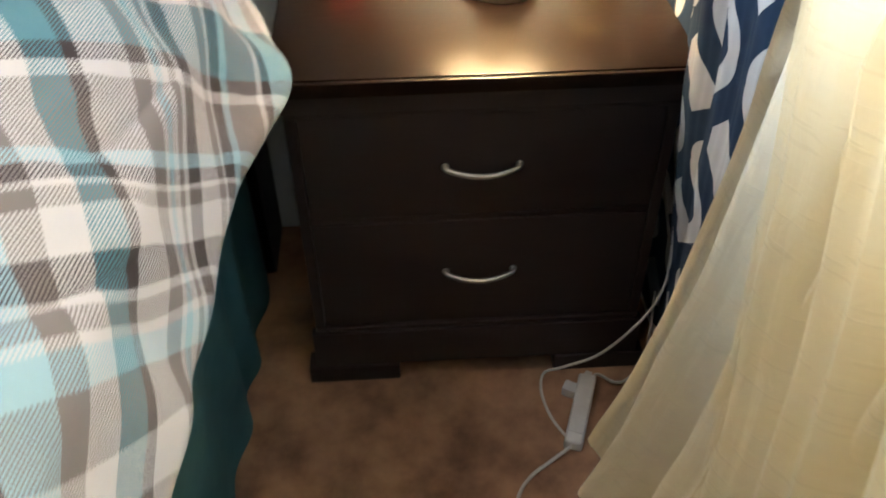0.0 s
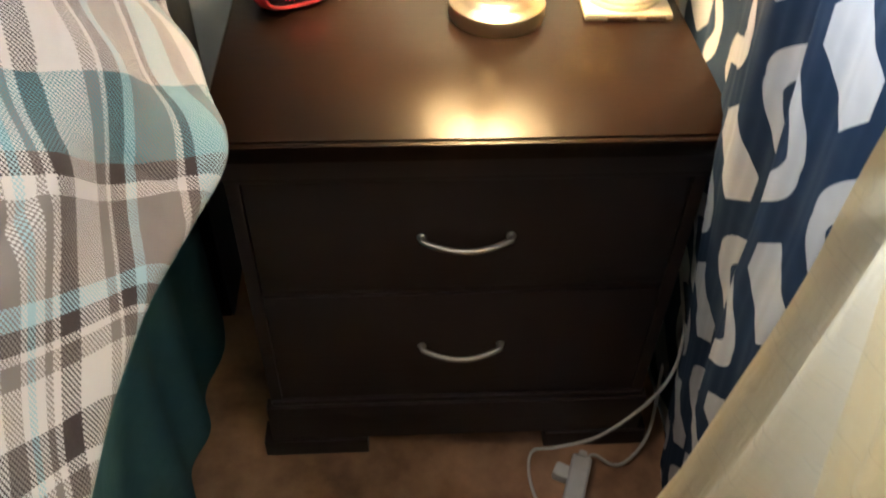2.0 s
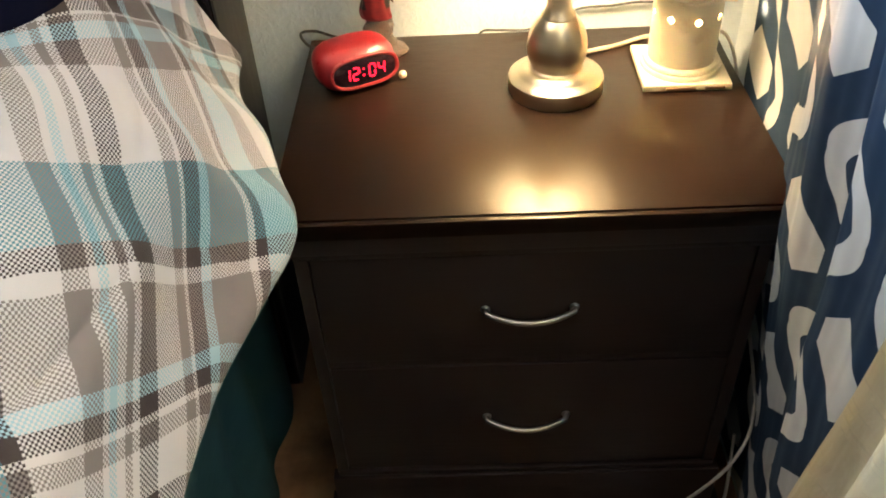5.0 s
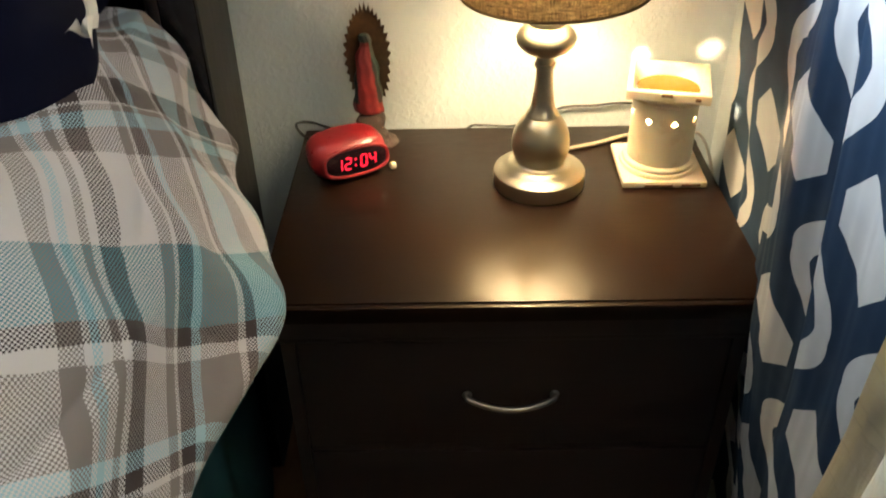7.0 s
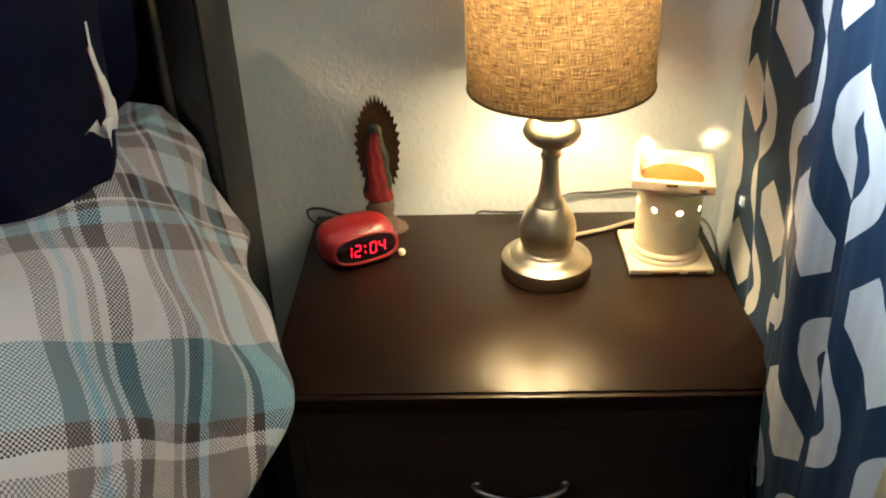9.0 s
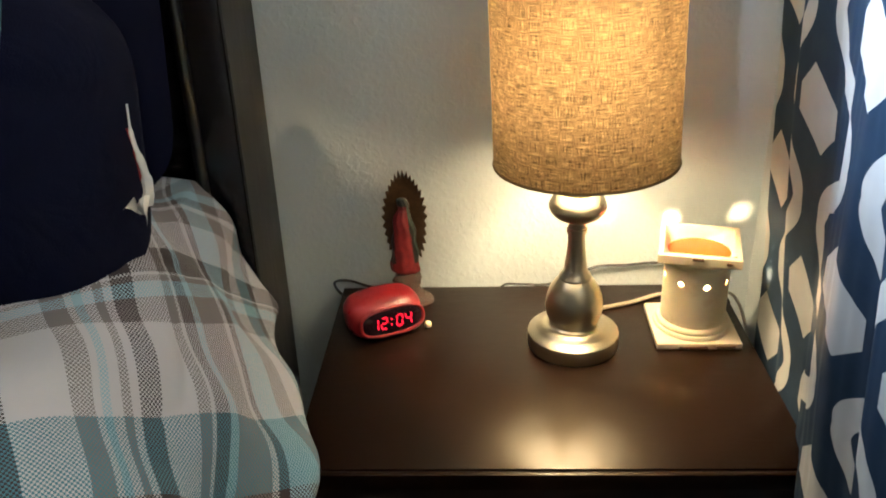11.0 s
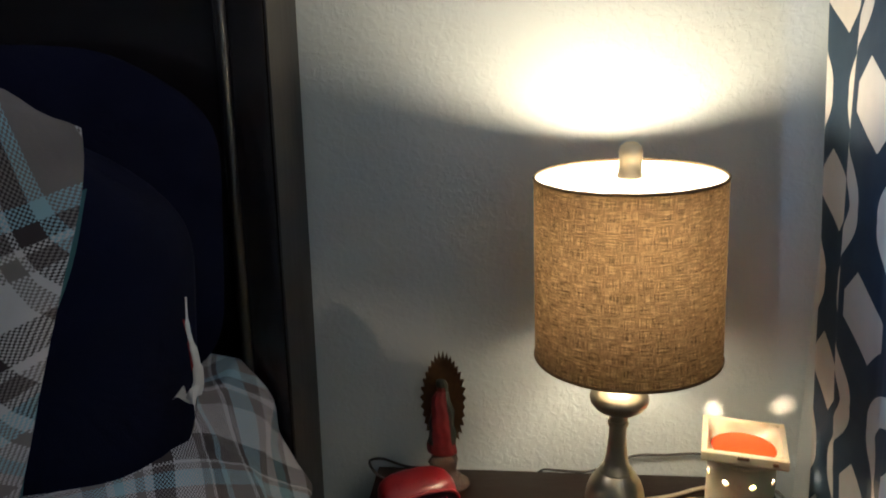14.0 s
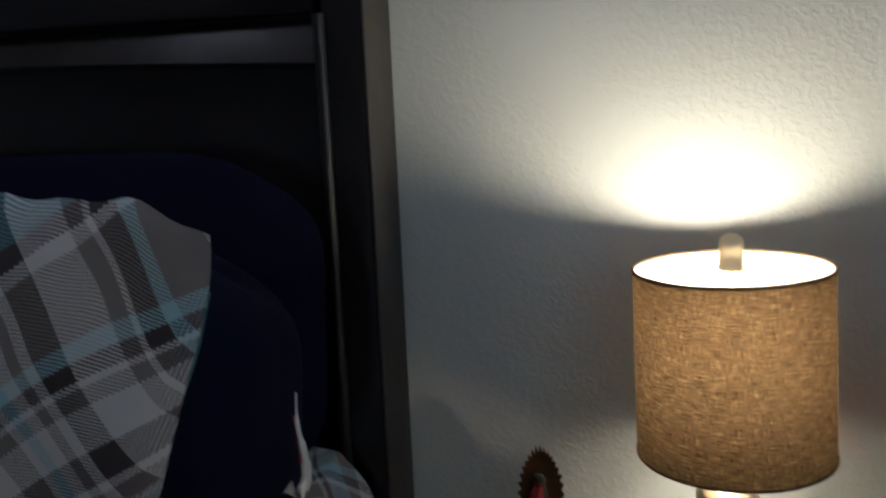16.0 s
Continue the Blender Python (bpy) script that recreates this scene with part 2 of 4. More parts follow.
ms = n.t.nodes.new("ShaderNodeMixShader")
ms.inputs[0].default_value = 0.32
n.t.links.new(n.b.outputs[0], ms.inputs[1])
n.t.links.new(tr.outputs[0], ms.inputs[2])
n.t.links.new(ms.outputs[0], n.out.inputs[0])

# sheer cream cloth with slubs
sheer_cloth = material("cream_sheer_cloth", (0.80, 0.72, 0.55), 0.27, spec=1.0)
n = Nodes(sheer_cloth)
slub = n.noise(n.coords("UV", scale=(10, 150, 1)), 1.0, 2, 0.5)
dash = n.ramp(n.noise(n.coords("UV", scale=(16, 190, 1)), 1.0, 1, 0.4), [(0.60, g(0)), (0.70, g(1))])
pleat = n.noise(n.coords("UV", scale=(26, 1.6, 1)), 1.0, 3, 0.5, 0.3)
cr = n.noise(n.coords("UV", scale=(26, 14, 1)), 1.0, 3, 0.55, 0.9)
n.colour(n.mix(slub, (0.86, 0.69, 0.41), (0.93, 0.80, 0.54)))
n.rough(n.ramp(dash, [(0.0, g(0.34)), (1.0, g(0.22))]))
n.bump(n.math("ADD", n.math("ADD", n.math("MULTIPLY", cr, 0.9), n.math("MULTIPLY", slub, 0.05)), n.math("ADD", n.math("MULTIPLY", pleat, 1.5), n.math("MULTIPLY", dash, 0.07))), 0.7, 0.012)
n.b.inputs["Sheen Weight"].default_value = 0.4
tr = n.t.nodes.new("ShaderNodeBsdfTranslucent")
tr.inputs[0].default_value = (0.97, 0.90, 0.72, 1)
tp = n.t.nodes.new("ShaderNodeBsdfTransparent")
m1 = n.t.nodes.new("ShaderNodeMixShader")
m1.inputs[0].default_value = 0.55
n.t.links.new(n.b.outputs[0], m1.inputs[1])
n.t.links.new(tr.outputs[0], m1.inputs[2])
m2 = n.t.nodes.new("ShaderNodeMixShader")
m2.inputs[0].default_value = 0.07
n.t.links.new(m1.outputs[0], m2.inputs[1])
n.t.links.new(tp.outputs[0], m2.inputs[2])
n.t.links.new(m2.outputs[0], n.out.inputs[0])

# lampshade burlap, lets the bulb glow through
shade_cloth = material("brown_burlap_shade", (0.32, 0.23, 0.14), 0.9, spec=0.15)
n = Nodes(shade_cloth)
v = n.coords("UV")
h1 = n.noise(n.coords("UV", scale=(48, 1500, 1)), 1.0, 1.5, 0.5, 0.2)
h2 = n.noise(n.coords("UV", scale=(1500, 62, 1)), 1.0, 1.5, 0.5, 0.2)
blotch = n.noise(n.coords("UV", scale=(30, 30, 1)), 1.0, 2)
th = n.math("ADD", n.math("ADD", n.math("MULTIPLY", h1, 0.52), n.math("MULTIPLY", h2, 0.40)), n.math("MULTIPLY", blotch, 0.05))
burlap = n.ramp(th, [(0.38, (0.05, 0.032, 0.018)), (0.50, (0.19, 0.135, 0.08)), (0.62, (0.38, 0.29, 0.185))])
n.colour(burlap)
n.bump(th, 0.5, 0.0015)
glow_c = n.ramp(th, [(0.37, (0.014, 0.009, 0.004)), (0.49, (0.095, 0.063, 0.033)), (0.62, (0.33, 0.235, 0.13))])
tr = n.t.nodes.new("ShaderNodeBsdfTranslucent")
n.t.links.new(glow_c, tr.inputs[0])
fw = n.t.nodes.new("ShaderNodeBsdfRefraction")
fw.inputs["Roughness"].default_value, fw.inputs["IOR"].default_value = 0.85, 1.42
n.t.links.new(glow_c, fw.inputs["Color"])
both = n.t.nodes.new("ShaderNodeMixShader")
both.inputs[0].default_value = 0.50
n.t.links.new(tr.outputs[0], both.inputs[1])
n.t.links.new(fw.outputs[0], both.inputs[2])
ms = n.t.nodes.new("ShaderNodeMixShader")
ms.inputs[0].default_value = 0.5
n.t.links.new(n.b.outputs[0], ms.inputs[1])
n.t.links.new(both.outputs[0], ms.inputs[2])
n.t.links.new(ms.outputs[0], n.out.inputs[0])
shade_lining = material("white_shade_lining", (0.85, 0.82, 0.76), 0.8)
n = Nodes(shade_lining)
n.colour(n.mix(n.noise(n.coords("UV"), 30, 3), (0.82, 0.79, 0.73), (0.88, 0.85, 0.79)))
tr = n.t.nodes.new("ShaderNodeBsdfRefraction")
tr.inputs["Color"].default_value = (0.85, 0.80, 0.70, 1)
tr.inputs["Roughness"].default_value, tr.inputs["IOR"].default_value = 0.95, 1.5
ms = n.t.nodes.new("ShaderNodeMixShader")
ms.inputs[0].default_value = 0.40
n.t.links.new(n.b.outputs[0], ms.inputs[1])
n.t.links.new(tr.outputs[0], ms.inputs[2])
n.t.links.new(ms.outputs[0], n.out.inputs[0])

ceramic = material("cream_glazed_ceramic", (0.72, 0.62, 0.46), 0.28)
n = Nodes(ceramic)
o = n.coords("Object")
n.colour(n.mix(n.ramp(n.noise(o, 30, 5, 0.6), [(0.55, g(0)), (0.80, g(1))]), (0.72, 0.61, 0.43), (0.56, 0.41, 0.24)))
n.bump(n.noise(o, 60, 2), 0.08, 0.001)
n.b.inputs["Subsurface Weight"].default_value = 0.25
n.b.inputs["Subsurface Radius"].default_value = (0.02, 0.012, 0.006)
ceramic_wear = material("brown_worn_glaze", (0.13, 0.06, 0.025), 0.45)
n = Nodes(ceramic_wear)
n.colour(n.mix(n.noise(n.coords("Object"), 200, 3), (0.08, 0.035, 0.015), (0.22, 0.11, 0.05)))
wax = material("melted_orange_wax", (0.80, 0.16, 0.03), 0.12)
n = Nodes(wax)
n.b.inputs["Subsurface Weight"].default_value = 0.5
n.b.inputs["Subsurface Radius"].default_value = (0.03, 0.008, 0.003)
n.colour(n.mix(n.noise(n.coords("Object"), 18, 3), (0.62, 0.070, 0.009), (0.74, 0.125, 0.016)))


def glow(name, colour, strength):
    m = material(name, colour, 0.4)
    b = m.node_tree.nodes["Principled BSDF"]
    b.inputs["Emission Color"].default_value = (*colour, 1)
    b.inputs["Emission Strength"].default_value = strength
    return m


bulb_glow = glow("lit_bulb_glass", (1.0, 0.80, 0.50), 12.0)
small_bulb_glow = glow("lit_small_bulb_glass", (1.0, 0.72, 0.36), 9.0)
digit_glow = glow("red_led_segments", (1.0, 0.01, 0.04), 2.2)
red_plastic = material("red_clock_plastic", (0.36, 0.012, 0.016), 0.32)
n = Nodes(red_plastic)
o = n.coords("Object")
n.colour(n.mix(n.noise(o, 40, 3), (0.155, 0.005, 0.008), (0.215, 0.009, 0.012)))
n.rough(n.ramp(n.noise(o, 120, 3), [(0.3, g(0.26)), (0.7, g(0.42))]))
display_black = material("smoked_display_plastic", (0.012, 0.004, 0.006), 0.12)
n = Nodes(display_black)
n.rough(n.ramp(n.noise(n.coords("Object"), 90, 3), [(0.3, g(0.08)), (0.7, g(0.2))]))
bronze = material("antique_gold_paint", (0.17, 0.09, 0.03), 0.42, 0.35)
n = Nodes(bronze)
n.colour(n.mix(n.noise(n.coords("Object"), 120, 4), (0.022, 0.011, 0.005), (0.085, 0.044, 0.017)))
red_paint = material("red_figurine_paint", (0.42, 0.05, 0.03), 0.4)
n = Nodes(red_paint)
n.colour(n.mix(n.noise(n.coords("Object"), 90, 3), (0.075, 0.006, 0.008), (0.20, 0.018, 0.019)))
green_paint = material("dark_green_figurine_paint", (0.02, 0.08, 0.05), 0.4)
n = Nodes(green_paint)
n.colour(n.mix(n.noise(n.coords("Object"), 90, 3), (0.003, 0.009, 0.007), (0.008, 0.022, 0.015)))
crystal = material("clear_faceted_resin", (0.30, 0.20, 0.16), 0.06)
n = Nodes(crystal)
n.b.inputs["Transmission Weight"].default_value = 0.75
white_cord = material("white_cord_plastic", (0.62, 0.58, 0.52), 0.4)
n = Nodes(white_cord)
n.colour(n.mix(n.noise(n.coords("Object"), 50, 3), (0.40, 0.37, 0.33), (0.52, 0.49, 0.45)))
black_cord = material("dark_cord_rubber", (0.02, 0.017, 0.015), 0.5)
n = Nodes(black_cord)
n.rough(n.ramp(n.noise(n.coords("Object"), 80, 3), [(0.3, g(0.4)), (0.7, g(0.6))]))
tan_cord = material("tan_lamp_cord", (0.36, 0.24, 0.12), 0.45)
n = Nodes(tan_cord)
n.colour(n.mix(n.noise(n.coords("Object"), 80, 3), (0.34, 0.28, 0.20), (0.46, 0.39, 0.28)))
window_white = material("white_window_paint", (0.75, 0.75, 0.74), 0.4)
n = Nodes(window_white)
n.colour(n.mix(n.noise(n.coords("Object"), 12, 3), (0.70, 0.70, 0.69), (0.78, 0.78, 0.77)))


# ---- mesh helpers ----
def link(name, bm, mats, parent=None, label="", smooth=False):
    me = bpy.data.meshes.new(name)
    if smooth:
        for f in bm.faces:
            f.smooth = True
    bm.normal_update()
    bm.to_mesh(me)
    bm.free()
    for m in (mats if isinstance(mats, (list, tuple)) else [mats]):
        me.materials.append(m)
    ob = new(name, me)
    if smooth:
        me.set_sharp_from_angle(angle=radians(38))
    if parent is not None:
        ob.parent = parent
        ob.matrix_parent_inverse = parent.matrix_world.inverted()
    if label:
        tagged(ob, label)
    return ob


def part(name, bm, mat, parent, label="", smooth=True):
    return link(name, bm, mat, parent, label, smooth)


def base(name, x, y, z, label, category, group="", kind="", rz=0):
    ob = new(name)
    ob.empty_display_size = 0.05
    ob.matrix_world = pose(x, y, z, 0, 0, rz)
    return tagged(ob, label, category, group, kind)


def box(x0, x1, y0, y1, z0, z1, bevel=0.0, seg=2, m=None, bm=None):
    own = bmesh.new()
    bmesh.ops.create_cube(own, size=1)
    for v in own.verts:
        v.co = Vector(((x0 + x1) / 2 + v.co.x * (x1 - x0), (y0 + y1) / 2 + v.co.y * (y1 - y0), (z0 + z1) / 2 + v.co.z * (z1 - z0)))
    if bevel:
        bmesh.ops.bevel(own, geom=own.edges[:], offset=bevel, segments=seg, affect="EDGES", profile=0.6)
    if m is not None:
        own.transform(m)
    if bm is None:
        return own
    return merge(bm, own)


def merge(bm, other):
    me = bpy.data.meshes.new("tmp")
    other.to_mesh(me)
    other.free()
    bm.from_mesh(me)
    bpy.data.meshes.remove(me)
    return bm


def lathe(profile, seg=48, cx=0.0, cy=0.0, bm=None):
    """Turn (radius, z) pairs about an upright axis; a radius of 0 closes the end."""
    bm = bm or bmesh.new()
    rings = []
    for r, z in profile:
        if r <= 1e-6:
            rings.append([bm.verts.new((cx, cy, z))])
        else:
            rings.append([bm.verts.new((cx + r * math.cos(2 * math.pi * i / seg), cy + r * math.sin(2 * math.pi * i / seg), z)) for i in range(seg)])
    for a, b in zip(rings, rings[1:]):
        for i in range(seg):
            j = (i + 1) % seg
            if len(a) == 1 and len(b) == 1:
                continue
            if len(a) == 1:
                bm.faces.new((a[0], b[j], b[i]))
            elif len(b) == 1:
                bm.faces.new((a[i], a[j], b[0]))
            else:
                bm.faces.new((a[i], a[j], b[j], b[i]))
    return bm


def smooth_line(points, per=8):
    """A Catmull-Rom line through the points."""
    p = [Vector(q) for q in points]
    p = [2 * p[0] - p[1]] + p + [2 * p[-1] - p[-2]]
    out = []
    for i in range(1, len(p) - 2):
        for k in range(per):
            t = k / per
            a, b, c, d = p[i - 1], p[i], p[i + 1], p[i + 2]
            out.append(0.5 * (2 * b + (c - a) * t + (2 * a - 5 * b + 4 * c - d) * t * t + (3 * b - a - 3 * c + d) * t ** 3))
    out.append(p[-2])
    return out


def tube(points, radius, seg=10, per=8, flat=1.0, bm=None):
    line = smooth_line(points, per)
    bm = bm or bmesh.new()
    rings = []
    side = None
    for i, c in enumerate(line):
        d = (line[min(i + 1, len(line) - 1)] - line[max(i - 1, 0)]).normalized()
        if side is None:
            side = d.orthogonal().normalized()
        side = (side - d * side.dot(d)).normalized()
        up = d.cross(side)
        r = radius[min(i * len(radius) // len(line), len(radius) - 1)] if isinstance(radius, (list, tuple)) else radius
        rings.append([bm.verts.new(c + side * r * math.cos(2 * math.pi * k / seg) + up * r * flat * math.sin(2 * math.pi * k / seg)) for k in range(seg)])
    for a, b in zip(rings, rings[1:]):
        for k in range(seg):
            bm.faces.new((a[k], a[(k + 1) % seg], b[(k + 1) % seg], b[k]))
    bm.faces.new(rings[0][::-1])
    bm.faces.new(rings[-1])
    return bm


def sheet(nu, nv, place, uv=None):
    """A cloth: place(u, v) for u, v in 0..1; uv(u, v) in metres."""
    bm = bmesh.new()
    lay = bm.loops.layers.uv.new("UVMap")
    grid = [[bm.verts.new(place(i / nu, j / nv)) for j in range(nv + 1)] for i in range(nu + 1)]
    for i in range(nu):
        for j in range(nv):
            f = bm.faces.new((grid[i][j], grid[i + 1][j], grid[i + 1][j + 1], grid[i][j + 1]))
            for lp, (a, b) in zip(f.loops, ((i, j), (i + 1, j), (i + 1, j + 1), (i, j + 1))):
                lp[lay].uv = uv(a / nu, b / nv) if uv else (a / nu, b / nv)
    return bm


def smooth01(x):
    x = max(0.0, min(1.0, x))
    return x * x * (3 - 2 * x)


def interp(pairs, x):
    return float(np.interp(x, [p[0] for p in pairs], [p[1] for p in pairs]))


# ---- large structure ----
ROOM_L, ROOM_B, ROOM_H = -2.7, -3.4, 2.44
T = 0.12
tagged(link("floor", box(ROOM_L - T, WALL_X + T, ROOM_B - T, WALL_Y + T, -0.06, 0.0), floor_mat), "brown floor, worn and faintly patchy", "floor", kind="structure")
tagged(link("ceiling", box(ROOM_L - T, WALL_X + T, ROOM_B - T, WALL_Y + T, ROOM_H, ROOM_H + 0.1), ceiling_paint), "plain white ceiling over the bedroom", "ceiling", kind="structure")
tagged(link("wall_north", box(ROOM_L - T, WALL_X + T, WALL_Y, WALL_Y + T, 0, ROOM_H), wall_paint), "pale blue-grey plaster wall behind the bed", "wall", kind="structure")
tagged(link("wall_west", box(ROOM_L - T, ROOM_L, ROOM_B, WALL_Y, 0, ROOM_H), wall_paint), "pale blue-grey plaster wall", "wall", kind="structure")
tagged(link("wall_south", box(ROOM_L - T, WALL_X + T, ROOM_B - T, ROOM_B, 0, ROOM_H), wall_paint), "pale blue-grey plaster wall", "wall", kind="structure")
WY0, WY1, WZ0, WZ1 = -1.40, 0.0, 1.12, 2.12
bm = box(WALL_X, WALL_X + T, WY1, WALL_Y, 0, ROOM_H)
box(WALL_X, WALL_X + T, ROOM_B, WY0, 0, ROOM_H, bm=bm)
box(WALL_X, WALL_X + T, WY0, WY1, 0, WZ0, bm=bm)
box(WALL_X, WALL_X + T, WY0, WY1, WZ1, ROOM_H, bm=bm)
tagged(link("wall_east", bm, wall_paint), "pale blue-grey plaster wall with the curtained window", "wall", kind="structure")
win = base("window_1", WALL_X + 0.06, (WY0 + WY1) / 2, WZ0, "white-framed window behind the curtains", "window", kind="structure")
bm = box(WALL_X + 0.06, WALL_X + 0.11, WY0, WY0 + 0.05, WZ0, WZ1)
box(WALL_X + 0.06, WALL_X + 0.11, WY1 - 0.05, WY1, WZ0, WZ1, bm=bm)
box(WALL_X + 0.06, WALL_X + 0.11, WY0 + 0.05, WY1 - 0.05, WZ0, WZ0 + 0.05, bm=bm)
box(WALL_X + 0.06, WALL_X + 0.11, WY0 + 0.05, WY1 - 0.05, WZ1 - 0.05, WZ1, bm=bm)
part("window_frame", bm, window_white, win, smooth=False)

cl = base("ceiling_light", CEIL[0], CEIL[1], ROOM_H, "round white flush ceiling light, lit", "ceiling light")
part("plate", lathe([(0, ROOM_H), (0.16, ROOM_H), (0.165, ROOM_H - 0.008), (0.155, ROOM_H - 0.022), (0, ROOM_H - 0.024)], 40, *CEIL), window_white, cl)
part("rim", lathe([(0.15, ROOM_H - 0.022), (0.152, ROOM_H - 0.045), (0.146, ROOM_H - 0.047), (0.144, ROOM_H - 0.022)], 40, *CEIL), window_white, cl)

# ---- cabinet beside the bed ----
TOP = 0.665
NX0, NX1, NY0, NY1 = -0.318, 0.318, -0.023, 0.452
ns = base("nightstand", 0, 0.2, 0, "dark espresso wooden nightstand with two drawers", "nightstand")
part("top", box(NX0, NX1, NY0 + 0.0105, NY1, 0.640, TOP, 0.0015), cabinet_top_wood, ns, "dark wood top with satin sheen")
part("front_lip", box(NX0, NX1, NY0, NY0 + 0.0085, 0.6405, TOP - 0.0008, 0.0025), cabinet_top_wood, ns)
part("front_lip_fill", box(NX0 + 0.001, NX1 - 0.001, NY0 + 0.0084, NY0 + 0.0106, 0.641, TOP - 0.003), cabinet_wood, ns, smooth=False)
part("fascia", box(NX0 + 0.012, NX1 - 0.012, NY0 + 0.012, 0.010, 0.606, 0.640, 0.003), cabinet_wood, ns)
part("moulding", box(NX0 + 0.018, NX1 - 0.018, NY0 + 0.0165, 0.010, 0.594, 0.606, 0.004), cabinet_wood, ns)
bm = box(NX0 + 0.018, NX0 + 0.036, -0.001, NY1 - 0.004, 0.04, 0.640, 0.002)
part("side_panel", bm, cabinet_wood, ns)
part("side_panel", box(NX1 - 0.036, NX1 - 0.018, -0.001, NY1 - 0.004, 0.04, 0.640, 0.002), cabinet_wood, ns)
part("back_panel", box(NX0 + 0.036, NX1 - 0.036, NY1 - 0.016, NY1 - 0.006, 0.04, 0.638), cabinet_wood, ns, smooth=False)
part("bottom_panel", box(NX0 + 0.036, NX1 - 0.036, 0.004, NY1 - 0.017, 0.05, 0.066), cabinet_wood, ns, smooth=False)
part("base_rail", box(NX0 + 0.010, NX1 - 0.010, -0.010, 0.012, 0.040, 0.130, 0.003), cabinet_wood, ns)
part("base_bead", box(NX0 + 0.020, NX1 - 0.020, -0.006, 0.012, 0.1305, 0.142, 0.004), cabinet_wood, ns)
part("middle_rail", box(NX0 + 0.0365, NX1 - 0.0365, 0.003, 0.018, 0.384, 0.394), cabinet_wood, ns, smooth=False)


def handle(parent, z):
    """A flat-bowed pull whose ends turn back to the drawer front."""
    pts = [(-0.0590, 0.001, z), (-0.0585, -0.006, z)]
    pts += [(-0.0560 + 0.112 * k / 8, -0.0105 - 0.0165 * (1 - ((k - 4) / 4) ** 2), z - 0.002 * (1 - ((k - 4) / 4) ** 2)) for k in range(9)]
    pts += [(0.0585, -0.006, z), (0.0590, 0.001, z)]
    bar = part("handle", tube(pts, 0.0042, 12, 5, 1.15), steel, parent, "bowed brushed-steel drawer handle")
    for sx in (-1, 1):
        b = lathe([(0, 0), (0.0068, 0.0), (0.0068, 0.0012), (0.0052, 0.0026), (0, 0.0026)], 16)
        b.transform(Matrix.Translation((sx * 0.0590, 0.0, z)) @ Matrix.Rotation(radians(90), 4, "X"))
        part("handle_rose", b, steel, bar)


for z0, z1, hz in ((0.3945, 0.5935, 0.4945), (0.1425, 0.3835, 0.2685)):
    d = part("drawer", box(NX0 + 0.037, NX1 - 0.037, 0.0, 0.018, z0 + 0.001, z1 - 0.001, 0.004), cabinet_wood, ns, "dark flat drawer front")
    handle(d, hz)
for x0, x1 in ((NX0 - 0.004, -0.150), (0.150, NX1 + 0.004)):
    part("foot", box(x0, x1, -0.014, 0.03, 0.0, 0.040, 0.002), cabinet_wood, ns)
    part("foot", box(x0, x1, NY1 - 0.05, NY1 - 0.008, 0.0, 0.040, 0.002), cabinet_wood, ns)

# ---- table lamp ----
LX, LY = LAMP
tl = base("table_lamp", LX, LY, TOP, "brushed nickel table lamp, lit, with brown burlap drum shade", "lamp")
z = TOP
foot = [(0, z), (0.0665, z), (0.0672, z + 0.002), (0.0675, z + 0.020), (0.0668, z + 0.0225), (0.062, z + 0.026), (0.056, z + 0.0275), (0.053, z + 0.030),
        (0.048, z + 0.034), (0.0425, z + 0.037), (0, z + 0.037)]
part("foot", lathe(foot, 64, LX, LY), nickel, tl, "round stepped nickel foot")
urn = [(0.040, z + 0.036), (0.036, z + 0.039), (0.036, z + 0.042), (0.0395, z + 0.050), (0.0415, z + 0.060), (0.0415, z + 0.072), (0.040, z + 0.082),
       (0.036, z + 0.094), (0.030, z + 0.104), (0.0225, z + 0.111)]
part("urn", lathe(urn, 56, LX, LY), nickel, tl)
neck = [(0.0225, z + 0.110), (0.0238, z + 0.1125), (0.0225, z + 0.116), (0.0185, z + 0.120), (0.0165, z + 0.128), (0.0135, z + 0.150), (0.0120, z + 0.170),
        (0.0118, z + 0.182), (0.0145, z + 0.1835), (0.0145, z + 0.189), (0.0125, z + 0.1905), (0.0125, z + 0.199), (0.016, z + 0.203)]
part("neck", lathe(neck, 48, LX, LY), nickel, tl)
knob = [(0.012, z + 0.202), (0.022, z + 0.2035), (0.033, z + 0.210), (0.0395, z + 0.218), (0.0408, z + 0.225), (0.0375, z + 0.233), (0.029, z + 0.240), (0.024, z + 0.243),
        (0.024, z + 0.250), (0.010, z + 0.252), (0.010, z + 0.262), (0, z + 0.262)]
part("knob", lathe(knob, 56, LX, LY), nickel, tl)
SZ0, SZ1, SR0, SR1 = 0.955, 1.200, 0.1248, 0.1228
sock = part("socket", lathe([(0, z + 0.26), (0.016, z + 0.262), (0.016, z + 0.325), (0.012, z + 0.332), (0, z + 0.332)], 28, LX, LY), nickel, tl)
